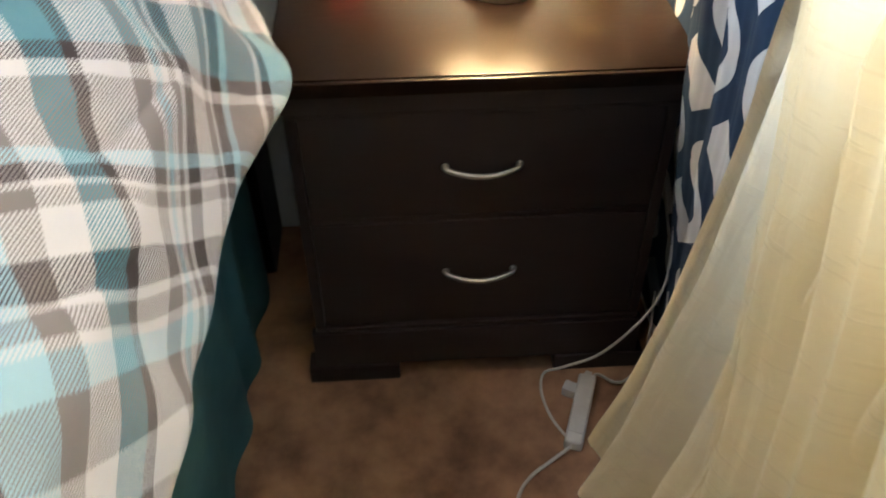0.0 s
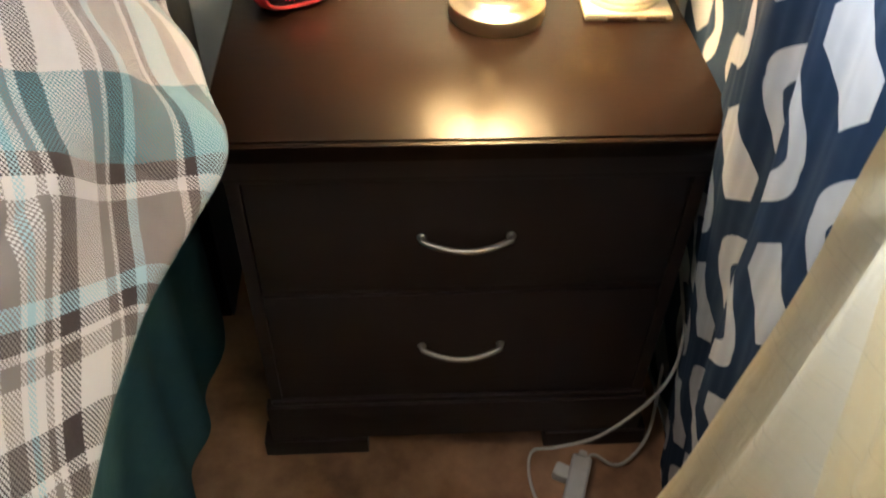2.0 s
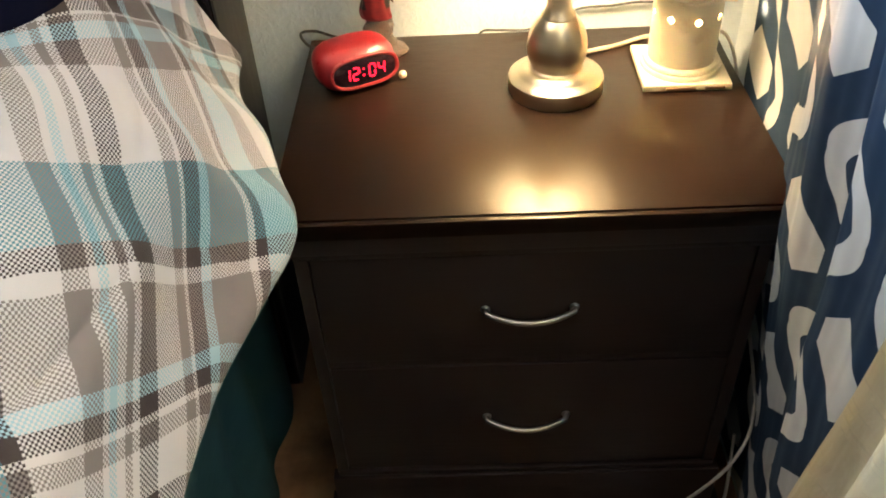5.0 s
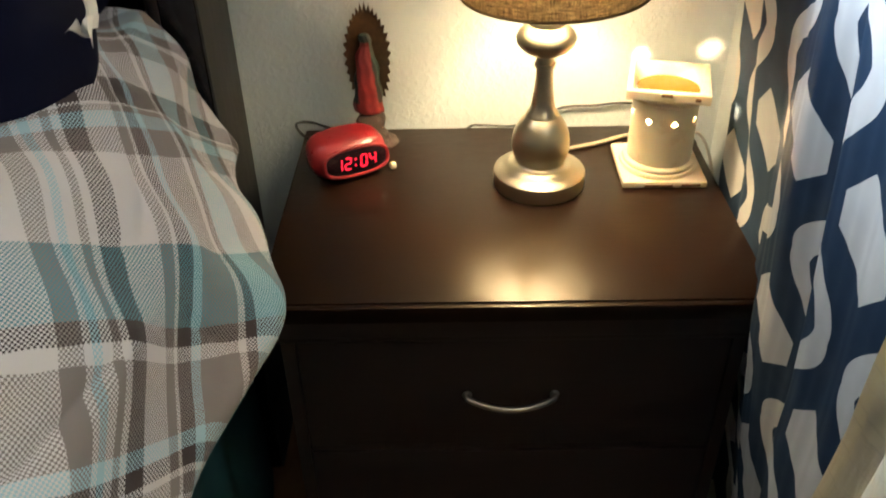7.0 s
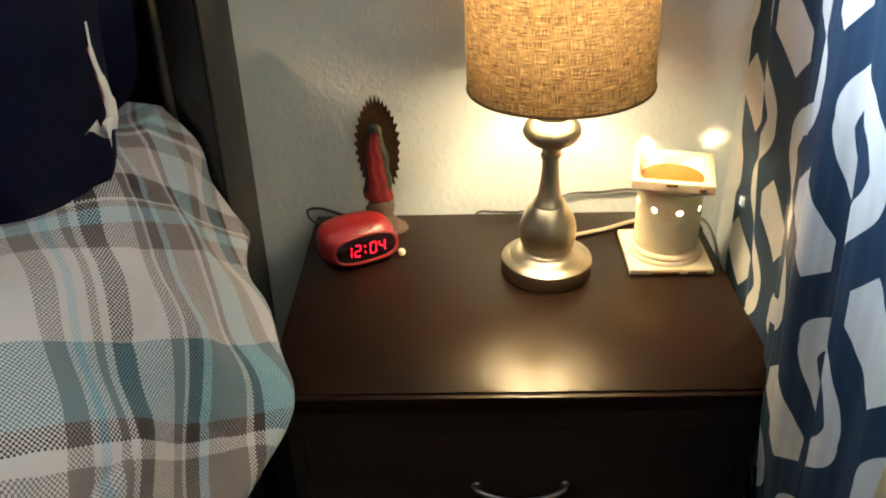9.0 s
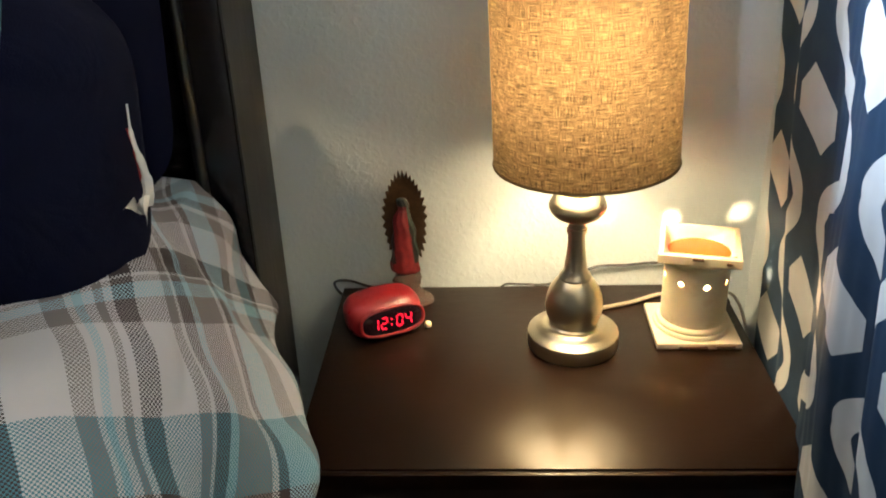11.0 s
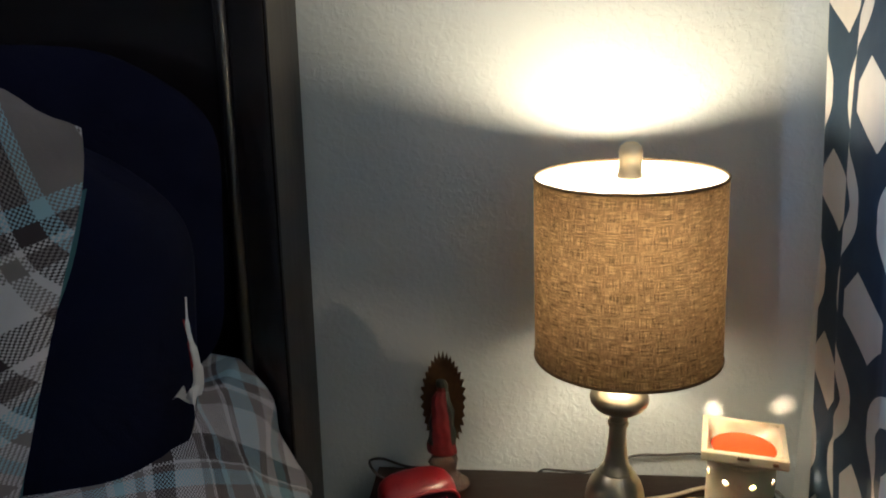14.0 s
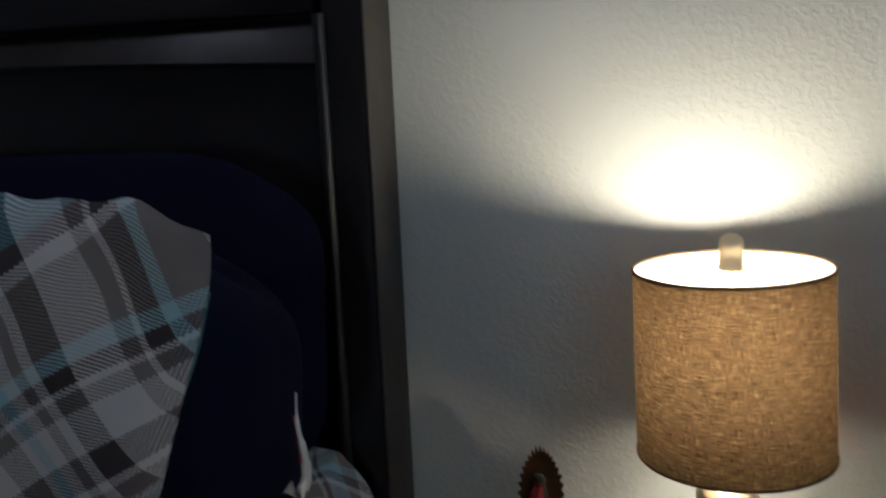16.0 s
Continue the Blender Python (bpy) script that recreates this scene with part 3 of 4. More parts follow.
# harp that carries the shade, and its finial
hp = [(LX + 0.012, LY, z + 0.272), (LX + 0.045, LY, z + 0.30), (LX + 0.055, LY, z + 0.37), (LX + 0.045, LY, z + 0.46), (LX, LY, SZ1 - 0.006),
      (LX - 0.045, LY, z + 0.46), (LX - 0.055, LY, z + 0.37), (LX - 0.045, LY, z + 0.30), (LX - 0.012, LY, z + 0.272)]
part("harp", tube(hp, 0.0016, 8, 6), nickel, tl)
bulb = part("bulb", lathe([(0, z + 0.328), (0.012, z + 0.331), (0.013, z + 0.385), (0.022, z + 0.42)], 24, LX, LY), bulb_glow, sock, "glowing warm bulb")
fin = [(0, SZ1 + 0.044), (0.008, SZ1 + 0.0425), (0.0135, SZ1 + 0.038), (0.0155, SZ1 + 0.030), (0.0145, SZ1 + 0.022), (0.0145, SZ1 + 0.004), (0.016, SZ1 + 0.002), (0.016, SZ1 - 0.002), (0, SZ1 - 0.003)]
part("finial", lathe(fin, 32, LX, LY), finial_metal, tl, "small round nickel finial")


# the shade sits a little askew on its harp
TILT = Matrix.Translation((LX, LY, SZ1)) @ Matrix.Rotation(radians(-1.8), 4, "Y") @ Matrix.Translation((-LX, -LY, -SZ1))


def drum(r0, r1, z0, z1, seg=96, rows=6):
    def place(u, v):
        a = 2 * math.pi * u
        r = r0 + (r1 - r0) * v
        return (LX + r * math.cos(a), LY + r * math.sin(a), z0 + (z1 - z0) * v)
    bm = sheet(seg, rows, place, lambda u, v: (u * 2 * math.pi * r0, v * (z1 - z0)))
    bmesh.ops.remove_doubles(bm, verts=bm.verts[:], dist=1e-5)
    bm.transform(TILT)
    return bm


shade = part("shade", drum(SR0, SR1, SZ0, SZ1), shade_cloth, tl, "brown burlap drum shade, glowing")
part("lining", drum(SR0 - 0.0016, SR1 - 0.0016, SZ0 + 0.001, SZ1 - 0.001), shade_lining, shade, "white inner lining")
for rr, zz in ((SR0, SZ0), (SR1, SZ1)):
    ring = [(LX + (rr - 0.0006) * math.cos(2 * math.pi * k / 64), LY + (rr - 0.0006) * math.sin(2 * math.pi * k / 64), zz) for k in range(65)]
    bm = tube(ring, 0.0021, 8, 1)
    bm.transform(TILT)
    part("rim", bm, shade_cloth, shade)
for k in range(3):
    a = radians(75 + 120 * k)
    bm = tube([(LX, LY, SZ1 - 0.004), (LX + 0.06 * math.cos(a), LY + 0.06 * math.sin(a), SZ1 - 0.006), (LX + SR1 * math.cos(a), LY + SR1 * math.sin(a), SZ1 - 0.004)], 0.0013, 6, 4)
    bm.transform(TILT)
    part("spoke", bm, nickel, shade)

# ---- wax warmer ----
WX, WY = 0.238, 0.310
ww = base("wax_warmer", WX, WY, TOP, "cream ceramic column wax warmer with glowing holes", "wax warmer")
turn = pose(WX, WY, TOP, 0, 0, -1)


def place_w(bm, askew=0.0):
    bm.transform(Matrix.Rotation(radians(askew), 4, "Z"))
    for v in bm.verts:
        if v.co.z > 0.045:
            v.co.z += 0.009
    bm.transform(turn)
    return bm


part("base_slab", place_w(box(-0.062, 0.062, -0.062, 0.062, 0.0, 0.0105, 0.003)), ceramic, ww, "square worn base slab")
rings_w = [(0.0565, 0.0105), (0.058, 0.013), (0.0565, 0.0165), (0.0535, 0.0175), (0.0545, 0.0205), (0.053, 0.0235), (0.0485, 0.025)]
part("base_moulding", place_w(lathe([(0, 0.0105)] + rings_w + [(0, 0.026)], 56)), ceramic, ww)
body = bmesh.new()
SEGW, R_OUT = 192, 0.0475


def hole_wall(bm):
    """Column wall whose eight round holes go through it."""
    zs = [0.024, 0.05, 0.072] + [0.0800 + 0.00125 * q for q in range(11)] + [0.110]
    def ring(r, zz):
        return [bm.verts.new((r * math.cos(2 * math.pi * i / SEGW), r * math.sin(2 * math.pi * i / SEGW), zz)) for i in range(SEGW)]
    outer = [ring(R_OUT, q) for q in zs]
    inner = [ring(R_OUT - 0.004, q) for q in zs]
    def is_hole(i, k):
        if not 3 <= k <= 12:
            return False
        d = ((i - 2.5) % 24 + 12) % 24 - 12
        across, up = d * 2 * math.pi * R_OUT / SEGW, (zs[k] + zs[k + 1]) / 2 - 0.08625
        return across * across + up * up < 0.0046 ** 2
    for k in range(len(zs) - 1):
        for i in range(SEGW):
            j = (i + 1) % SEGW
            if is_hole(i, k):
                for (di, dk, a, b) in ((-1, 0, (i, k), (i, k + 1)), (1, 0, (j, k + 1), (j, k)), (0, -1, (j, k), (i, k)), (0, 1, (i, k + 1), (j, k + 1))):
                    if not is_hole((i + di) % SEGW, k + dk):
                        bm.faces.new((outer[a[1]][a[0]], outer[b[1]][b[0]], inner[b[1]][b[0]], inner[a[1]][a[0]]))
                continue
            bm.faces.new((outer[k][i], outer[k][j], outer[k + 1][j], outer[k + 1][i]))
            bm.faces.new((inner[k][j], inner[k][i], inner[k + 1][i], inner[k + 1][j]))
    return bm


part("column", place_w(hole_wall(body)), ceramic, ww, "round column with a ring of holes")
cap = [(0.0465, 0.109), (0.051, 0.111), (0.0525, 0.114), (0.051, 0.117), (0.054, 0.119), (0.0565, 0.122), (0.0565, 0.1245), (0.0472, 0.1245), (0.0445, 0.109)]
part("capital", place_w(lathe(cap + [cap[0]], 56)), ceramic, ww)
DS, DI = 0.0575, 0.0490
dish = bmesh.new()
def sq(r, zz):
    return [dish.verts.new((sx * r, sy * r, zz)) for sx, sy in ((-1, -1), (1, -1), (1, 1), (-1, 1))]
loops_w = [sq(0.050, 0.1245), sq(DS - 0.001, 0.1250), sq(DS, 0.127), sq(DS, 0.1385), sq(DS - 0.0015, 0.140), sq(DI + 0.001, 0.140), sq(DI, 0.139), sq(DI - 0.003, 0.131)]
for a, b in zip(loops_w, loops_w[1:]):
    for k in range(4):
        dish.faces.new((a[k], a[(k + 1) % 4], b[(k + 1) % 4], b[k]))
part("dish", place_w(dish, -12), ceramic, ww, "square open dish", smooth=False)


def bowl_ring(bm, k, r, zz, seg=48):
    """From a square of half-width r (k = 0) to a circle of that radius (k = 1)."""
    out = []
    for i in range(seg):
        a = 2 * math.pi * (i + 0.5) / seg
        c, q = math.cos(a), math.sin(a)
        sqr = r / max(abs(c), abs(q))
        rad = sqr * (1 - k) + r * k
        out.append(bm.verts.new((rad * c, rad * q, zz)))
    return out


bm = bmesh.new()
rings_b = [bowl_ring(bm, k, r, zz) for k, r, zz in ((0, DI - 0.0005, 0.1392), (0.1, DI - 0.002, 0.136), (0.6, 0.0465, 0.130), (1, 0.0455, 0.123), (1, 0.041, 0.1195), (1, 0.02, 0.1190))]
for a, b in zip(rings_b, rings_b[1:]):
    for i in range(48):
        bm.faces.new((a[i], a[(i + 1) % 48], b[(i + 1) % 48], b[i]))
bm.faces.new(rings_b[-1])
part("bowl", place_w(bm, -12), ceramic, ww)
part("wax", place_w(lathe([(0, 0.1232), (0.035, 0.1232), (0.0454, 0.1234), (0.0456, 0.1228)], 48)), wax, ww, "melted orange wax")
part("warmer_bulb", place_w(lathe([(0, 0.046), (0.006, 0.047), (0.008, 0.055), (0.006, 0.059)], 20)), small_bulb_glow, ww, "small lit bulb")
for (x0, x1, y0, zz) in ((-0.010, 0.006, -0.0597, 0.1335), (0.036, 0.044, -0.0597, 0.130)):
    b = box(x0, x1, y0, y0 + 0.0045, zz, zz + 0.005, 0.0012)
    part("worn_chip", place_w(b, -12), ceramic_wear, ww, "brown chipped glaze")
for (x0, x1, y0, zz) in ((-0.03, 0.012, -0.0635, 0.002), (0.024, 0.052, -0.0635, 0.0030)):
    part("worn_chip", place_w(box(x0, x1, y0, y0 + 0.004, zz, zz + 0.004, 0.001)), ceramic_wear, ww)

# ---- alarm clock ----
CX, CY = -0.236, 0.318
ck = base("alarm_clock", CX, CY, TOP, "red oval plastic alarm clock with red digits", "alarm clock", rz=27)
cm = pose(CX, CY, TOP, 0, 0, 27)


def blob(w, d, h, z0, power=2.6, lean=0.0, seg=40, rings=20):
    bm = bmesh.new()
    bmesh.ops.create_uvsphere(bm, u_segments=seg, v_segments=rings, radius=1)
    for v in bm.verts:
        x, y, zz = v.co
        k = (abs(x) ** power + abs(y) ** power + abs(zz) ** power) ** (-1 / power)
        x, y, zz = x * k, y * k, zz * k
        v.co = Vector((x * w / 2, y * d / 2 + lean * zz, z0 + h / 2 + zz * h / 2))
    return bm


bm = blob(0.120, 0.070, 0.062, 0.001, 3.0, 0.010)
bm.transform(cm)
part("case", bm, red_plastic, ck, "glossy red rounded case")


def oval_face(w, h, y, depth, seg=48):
    bm = bmesh.new()
    def pt(a, s, yy):
        c, q = math.cos(a), math.sin(a)
        e = 2 / 2.8
        return (math.copysign(abs(c) ** e, c) * w / 2 * s, yy, math.copysign(abs(q) ** e, q) * h / 2 * s)
    rr = []
    for s, yy in ((1.0, y + depth), (1.0, y + 0.001), (0.97, y), (0.60, y - 0.0012), (0.25, y - 0.0018)):
        rr.append([bm.verts.new(pt(2 * math.pi * k / seg, s, yy)) for k in range(seg)])
    for a, b in zip(rr, rr[1:]):
        for k in range(seg):
            bm.faces.new((a[k], a[(k + 1) % seg], b[(k + 1) % seg], b[k]))
    bm.faces.new(rr[-1])
    return bm


FACE = cm @ pose(0.003, -0.0355, 0.031, -9, 0, 0)
bm = oval_face(0.098, 0.040, 0.0, 0.012)
bm.transform(FACE)
display = part("display", bm, display_black, ck, "smoked black oval display")
rim_pts = []
for k in range(49):
    a = 2 * math.pi * k / 48
    c, q = math.cos(a), math.sin(a)
    e = 2 / 2.8
    rim_pts.append((math.copysign(abs(c) ** e, c) * 0.0505, 0.0008, math.copysign(abs(q) ** e, q) * 0.0213))
bm = tube(rim_pts, 0.0028, 8, 1)
bm.transform(FACE)
part("display_rim", bm, red_plastic, ck)
SEGMENTS = {"1": "bc", "2": "abged", "0": "abcdef", "4": "fgbc"}
SEG_BOX = {"a": (-0.5, 0.5, 1.0, 1), "g": (-0.5, 0.5, 0.0, 1), "d": (-0.5, 0.5, -1.0, 1), "b": (0.5, 0, 0.5, 0), "c": (0.5, 0, -0.5, 0), "f": (-0.5, 0, 0.5, 0), "e": (-0.5, 0, -0.5, 0)}
DW, DH, DT = 0.0090, 0.0086, 0.00085


def digit(ch, x):
    bm = bmesh.new()
    for s in SEGMENTS[ch]:
        a, b, c, flat = SEG_BOX[s]
        if flat:
            x0, x1, zc = -DW / 2 + 0.001, DW / 2 - 0.001, c * DH
            box(x + x0 + zc * 0.12, x + x1 + zc * 0.12, -0.0030, -0.0022, zc - DT, zc + DT, bm=bm)
        else:
            xc = a * DW
            zc = c * DH
            box(x + xc - DT + zc * 0.12, x + xc + DT + zc * 0.12, -0.0030, -0.0022, zc - DH / 2 + 0.0009, zc + DH / 2 - 0.0009, bm=bm)
    bm.transform(FACE)
    return part("digit", bm, digit_glow, display, "glowing red digit", smooth=False)


for ch, x in (("1", -0.029), ("2", -0.0145), ("0", 0.0105), ("4", 0.0250)):
    digit(ch, x)
bm = box(-0.0032, -0.0012, -0.0030, -0.0022, 0.0032, 0.0056)
box(-0.0042, -0.0022, -0.0030, -0.0022, -0.0056, -0.0032, bm=bm)
bm.transform(FACE)
part("colon", bm, digit_glow, display, smooth=False)
clock_cord = tagged(link("clock_cord", tube([(-0.262, 0.352, 0.682), (-0.285, 0.385, 0.676), (-0.315, 0.405, 0.680), (-0.328, 0.425, 0.690), (-0.308, 0.444, 0.684), (-0.270, 0.446, 0.670), (-0.225, 0.446, 0.668)], 0.0023, 8, 6), black_cord, smooth=True),
                    "black cord looping behind the alarm clock", "cord")

# ---- figurine with jagged halo ----
fx, fy = -0.203, 0.412
bm = bmesh.new()
rim, back = [], []
TEETH = 34
for k in range(TEETH * 2):
    a = 2 * math.pi * k / (TEETH * 2)
    s = (1.0 + 0.035 * math.sin(k * 2.7)) if k % 2 else 0.87
    rim.append(bm.verts.new((fx + 0.036 * s * math.cos(a), fy, TOP + 0.141 + 0.086 * s * math.sin(a))))
    back.append(bm.verts.new((fx + 0.036 * s * math.cos(a), fy + 0.005, TOP + 0.141 + 0.086 * s * math.sin(a))))
mid = [bm.verts.new((fx + 0.026 * math.cos(2 * math.pi * k / (TEETH * 2)), fy + 0.003, TOP + 0.141 + 0.072 * math.sin(2 * math.pi * k / (TEETH * 2)))) for k in range(TEETH * 2)]
L = TEETH * 2
for k in range(L):
    j = (k + 1) % L
    bm.faces.new((rim[k], rim[j], mid[j], mid[k]))
    bm.faces.new((rim[j], rim[k], back[k], back[j]))
bm.faces.new(mid)
bm.faces.new(back[::-1])
halo_faces = len(bm.faces)
robe = [(0, 0.052), (0.021, 0.054), (0.0235, 0.066), (0.0215, 0.085), (0.0190, 0.115), (0.0165, 0.140), (0.0115, 0.158), (0.0085, 0.164), (0.0095, 0.172), (0.0075, 0.181), (0, 0.184)]
own = lathe([(max(0.0, q.x), q.z) for q in smooth_line([(r, 0, zz) for r, zz in robe], 5)], 72)
for v in own.verts:
    a = math.atan2(v.co.y, v.co.x)
    fold = 1 + 0.035 * math.sin(9 * a + v.co.z * 60)
    v.co = Vector((fx - 0.002 + v.co.x * fold + 0.0015 * math.sin(v.co.z * 160), fy - 0.004 + v.co.y * 0.62 * fold, TOP + v.co.z))
merge(bm, own)
body_faces = len(bm.faces)
own = lathe([(0, 0.010), (0.022, 0.010), (0.024, 0.016), (0.019, 0.026), (0.023, 0.036), (0.0205, 0.048), (0.016, 0.056), (0, 0.057)], 12)
for v in own.verts:
    a = math.atan2(v.co.y, v.co.x)
    k = 1 + 0.16 * math.sin(5 * a + v.co.z * 140)
    v.co = Vector((fx + v.co.x * k, fy - 0.002 + v.co.y * k * 0.8, TOP + v.co.z))
merge(bm, own)
own = lathe([(0, 0), (0.036, 0), (0.038, 0.004), (0.034, 0.010), (0.024, 0.0115), (0, 0.0115)], 14)
for v in own.verts:
    v.co = Vector((fx + 0.006 + v.co.x, fy - 0.010 + v.co.y * 0.7, TOP + v.co.z))
merge(bm, own)
bm.faces.ensure_lookup_table()
for i, f in enumerate(bm.faces):
    c = f.calc_center_median()
    if i < halo_faces:
        f.material_index = 0
    elif i < body_faces:
        up = c.z - TOP
        cloak = c.x > fx + 0.014 - 0.10 * max(0.0, up - 0.07) or c.x < fx - 0.017 - 0.02 * (up - 0.1) or up > 0.170
        f.material_index = 2 if cloak and up > 0.072 else 1
    else:
        f.material_index = 3
tagged(link("figurine", bm, [bronze, red_paint, green_paint, crystal], smooth=True), "small red-robed figurine with jagged bronze halo", "figurine")

bm = blob(0.011, 0.010, 0.012, 0.0, 2.6, 0.0, 16, 10)
bm.transform(pose(-0.166, 0.318, TOP, 0, 0, 15))
tagged(link("glass_bead", bm, ceramic, smooth=True), "tiny cream bead on the nightstand beside the clock", "bead")

# ---- cords behind the lamp and the warmer ----
tagged(link("lamp_cord", tube([(LX + 0.010, LY + 0.070, TOP + 0.0035), (0.105, 0.366, TOP + 0.0035), (0.160, 0.386, TOP + 0.0035), (0.205, 0.409, TOP + 0.0035), (0.27, 0.43, TOP + 0.0035), (0.312, 0.436, TOP + 0.0035)], 0.0034, 8, 6, 0.9), tan_cord, smooth=True),
       "flat tan lamp cord lying on the nightstand", "cord")
tagged(link("black_cord", tube([(-0.06, 0.4555, TOP - 0.03), (-0.045, 0.448, TOP + 0.004), (-0.015, 0.4465, TOP + 0.0065), (0.03, 0.449, TOP + 0.0045), (0.075, 0.452, TOP + 0.018), (0.11, 0.4545, TOP + 0.034), (0.16, 0.455, TOP + 0.036), (0.213, 0.4545, TOP + 0.040), (0.29, 0.450, TOP + 0.03), (0.335, 0.44, TOP - 0.03)], 0.0021, 8, 6), black_cord, smooth=True),
       "thin black cord running along the wall", "cord")
tagged(link("warmer_cord", tube([(0.290, 0.352, TOP + 0.010), (0.305, 0.368, TOP + 0.028), (0.316, 0.350, TOP + 0.026), (0.323, 0.322, TOP + 0.002), (0.330, 0.300, TOP - 0.05), (0.336, 0.2, 0.45), (0.340, 0.03, 0.30), (0.337, -0.004, 0.270), (0.325, -0.03, 0.225), (0.290, -0.05, 0.17), (0.225, -0.055, 0.09), (0.160, -0.045, 0.045), (0.128, -0.03, 0.012), (0.118, -0.07, 0.0035), (0.128, -0.13, 0.0035), (0.150, -0.18, 0.006)], 0.0026, 8, 6), white_cord, smooth=True),
       "white cord hanging down to the power strip", "cord")
# power strip and plugs on the floor
ps = base("power_adapter", 0.18, -0.125, 0, "white plastic extension block lying on the floor", "power strip", rz=-68)
pm = pose(0.182, -0.125, 0.0, 0, 0, 70)
bm = box(-0.082, 0.082, -0.017, 0.017, 0.0, 0.026, 0.006, 3)
bm.transform(pm)
part("body", bm, white_cord, ps)
bm = box(-0.060, 0.050, -0.0135, 0.0135, 0.0255, 0.0275, 0.0012)
bm.transform(pm)
part("lid", bm, white_cord, ps)
bm = box(0.0825, 0.096, -0.007, 0.007, 0.006, 0.018, 0.003)
bm.transform(pm)
part("strain_relief", bm, white_cord, ps)
bm = box(-0.025, 0.0, -0.046, -0.019, 0.0, 0.022, 0.004)
bm.transform(pose(0.15, -0.045, 0.0, 0, 0, 60))
tagged(link("plug", bm, white_cord, smooth=True), "small white plug beside the power strip", "plug")
tagged(link("white_cord", tube([(0.152, -0.2, 0.012), (0.11, -0.225, 0.004), (0.075, -0.25, 0.004), (0.048, -0.285, 0.004), (0.035, -0.34, 0.004), (0.05, -0.45, 0.004), (0.11, -0.6, 0.004)], 0.0033, 8, 6), white_cord, smooth=True),
       "white cord trailing over the floor", "cord")
tagged(link("short_cord", tube([(0.212, -0.055, 0.014), (0.23, -0.045, 0.018), (0.26, -0.06, 0.010), (0.29, -0.05, 0.008), (0.33, -0.01, 0.03), (0.341, 0.04, 0.15)], 0.0028, 8, 6), white_cord, smooth=True),
       "short white cord rising beside the curtain", "cord")

# ---- bed ----
HBX, HBY0, HBY1 = -0.416, 0.300, 0.456
BED_L = -2.02
hb = base("headboard", -1.2, 0.38, 0, "tall black wooden panelled headboard", "headboard")
part("post", box(HBX - 0.058, HBX - 0.004, HBY0, HBY1, 0, 1.86, 0.005), headboard_wood, hb)
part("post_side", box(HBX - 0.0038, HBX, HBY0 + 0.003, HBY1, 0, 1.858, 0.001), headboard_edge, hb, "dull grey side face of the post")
part("post", box(BED_L, BED_L + 0.058, HBY0, HBY1, 0, 1.86, 0.005), headboard_wood, hb)
PX0, PX1 = BED_L + 0.0585, HBX - 0.0585
part("rail", box(PX0, PX1, HBY0 + 0.012, HBY1 - 0.02, 1.700, 1.845, 0.006), headboard_wood, hb)
part("panel", box(PX0, PX1, HBY0 + 0.050, HBY1 - 0.03, 0.45, 1.700), headboard_wood, hb, smooth=False)
part("bead", tube([(PX1 - 0.003, HBY0 - 0.002, 0.5), (PX1 - 0.003, HBY0 - 0.002, 1.0), (PX1 - 0.003, HBY0 - 0.002, 1.546)], 0.0080, 18, 6), bead_lacquer, hb, "rounded upright bead catching the lamp")


def slope_rail(z0, z1, y_low, y_high, x0, x1, arch=0.0, steps=40):
    """A rail along x whose face leans back towards its upper edge; its lower edge may arch."""
    bm = bmesh.new()
    rows = []
    for k in range(steps + 1):
        t = k / steps
        low = z0 + arch * (1 - (2 * t - 1) ** 2)
        x = x0 + (x1 - x0) * t
        rows.append([bm.verts.new((x, yy, zz)) for yy, zz in ((HBY0 + 0.052, low), (y_low, low), (y_low - 0.002, low + 0.005), (y_high, z1), (HBY0 + 0.052, z1))])
    for a, b in zip(rows, rows[1:]):
        for m in range(5):
            bm.faces.new((a[m], b[m], b[(m + 1) % 5], a[(m + 1) % 5]))
    bm.faces.new(rows[0])
    bm.faces.new(rows[-1][::-1])
    return bm


part("rail", slope_rail(1.552, 1.700, HBY0 + 0.014, HBY0 + 0.036, PX0, PX1 - 0.0145), headboard_wood, hb)
part("moulding", slope_rail(1.478, 1.546, HBY0 + 0.0195, HBY0 + 0.0365, PX0, PX1 - 0.0145, 0.020), headboard_wood, hb, "sloped moulding with a gently arched lower edge")
part("slat", box(PX0, PX1 - 0.0145, HBY0 + 0.038, HBY0 + 0.05, 1.06, 1.10, 0.005), headboard_wood, hb)

Y_FOOT, Y_HEAD = -1.95, 0.285
EDGE = -0.44
mt = base("mattress_set", -1.2, -0.8, 0, "mattress with teal skirt reaching the floor", "bed")
part("mattress", box(BED_L + 0.06, EDGE - 0.02, Y_FOOT + 0.05, Y_HEAD, 0.40, 0.86, 0.05, 4), teal_lining, mt)


def skirt(u, v):
    y = Y_HEAD + (Y_FOOT - Y_HEAD) * u
    zz = 0.004 + 0.70 * v
    fold = 0.010 * math.sin(y * 31 + 1.2 * math.sin(y * 9)) * (1 - 0.75 * v)
    return (EDGE + 0.02 * (1 - v) * 0.3 + fold + 0.10 * v ** 3 * (1 - smooth01((y + 0.17) / 0.3)), y, zz)


part("bed_skirt", sheet(220, 14, skirt), teal_lining, mt, "dark teal cloth hanging to the floor")

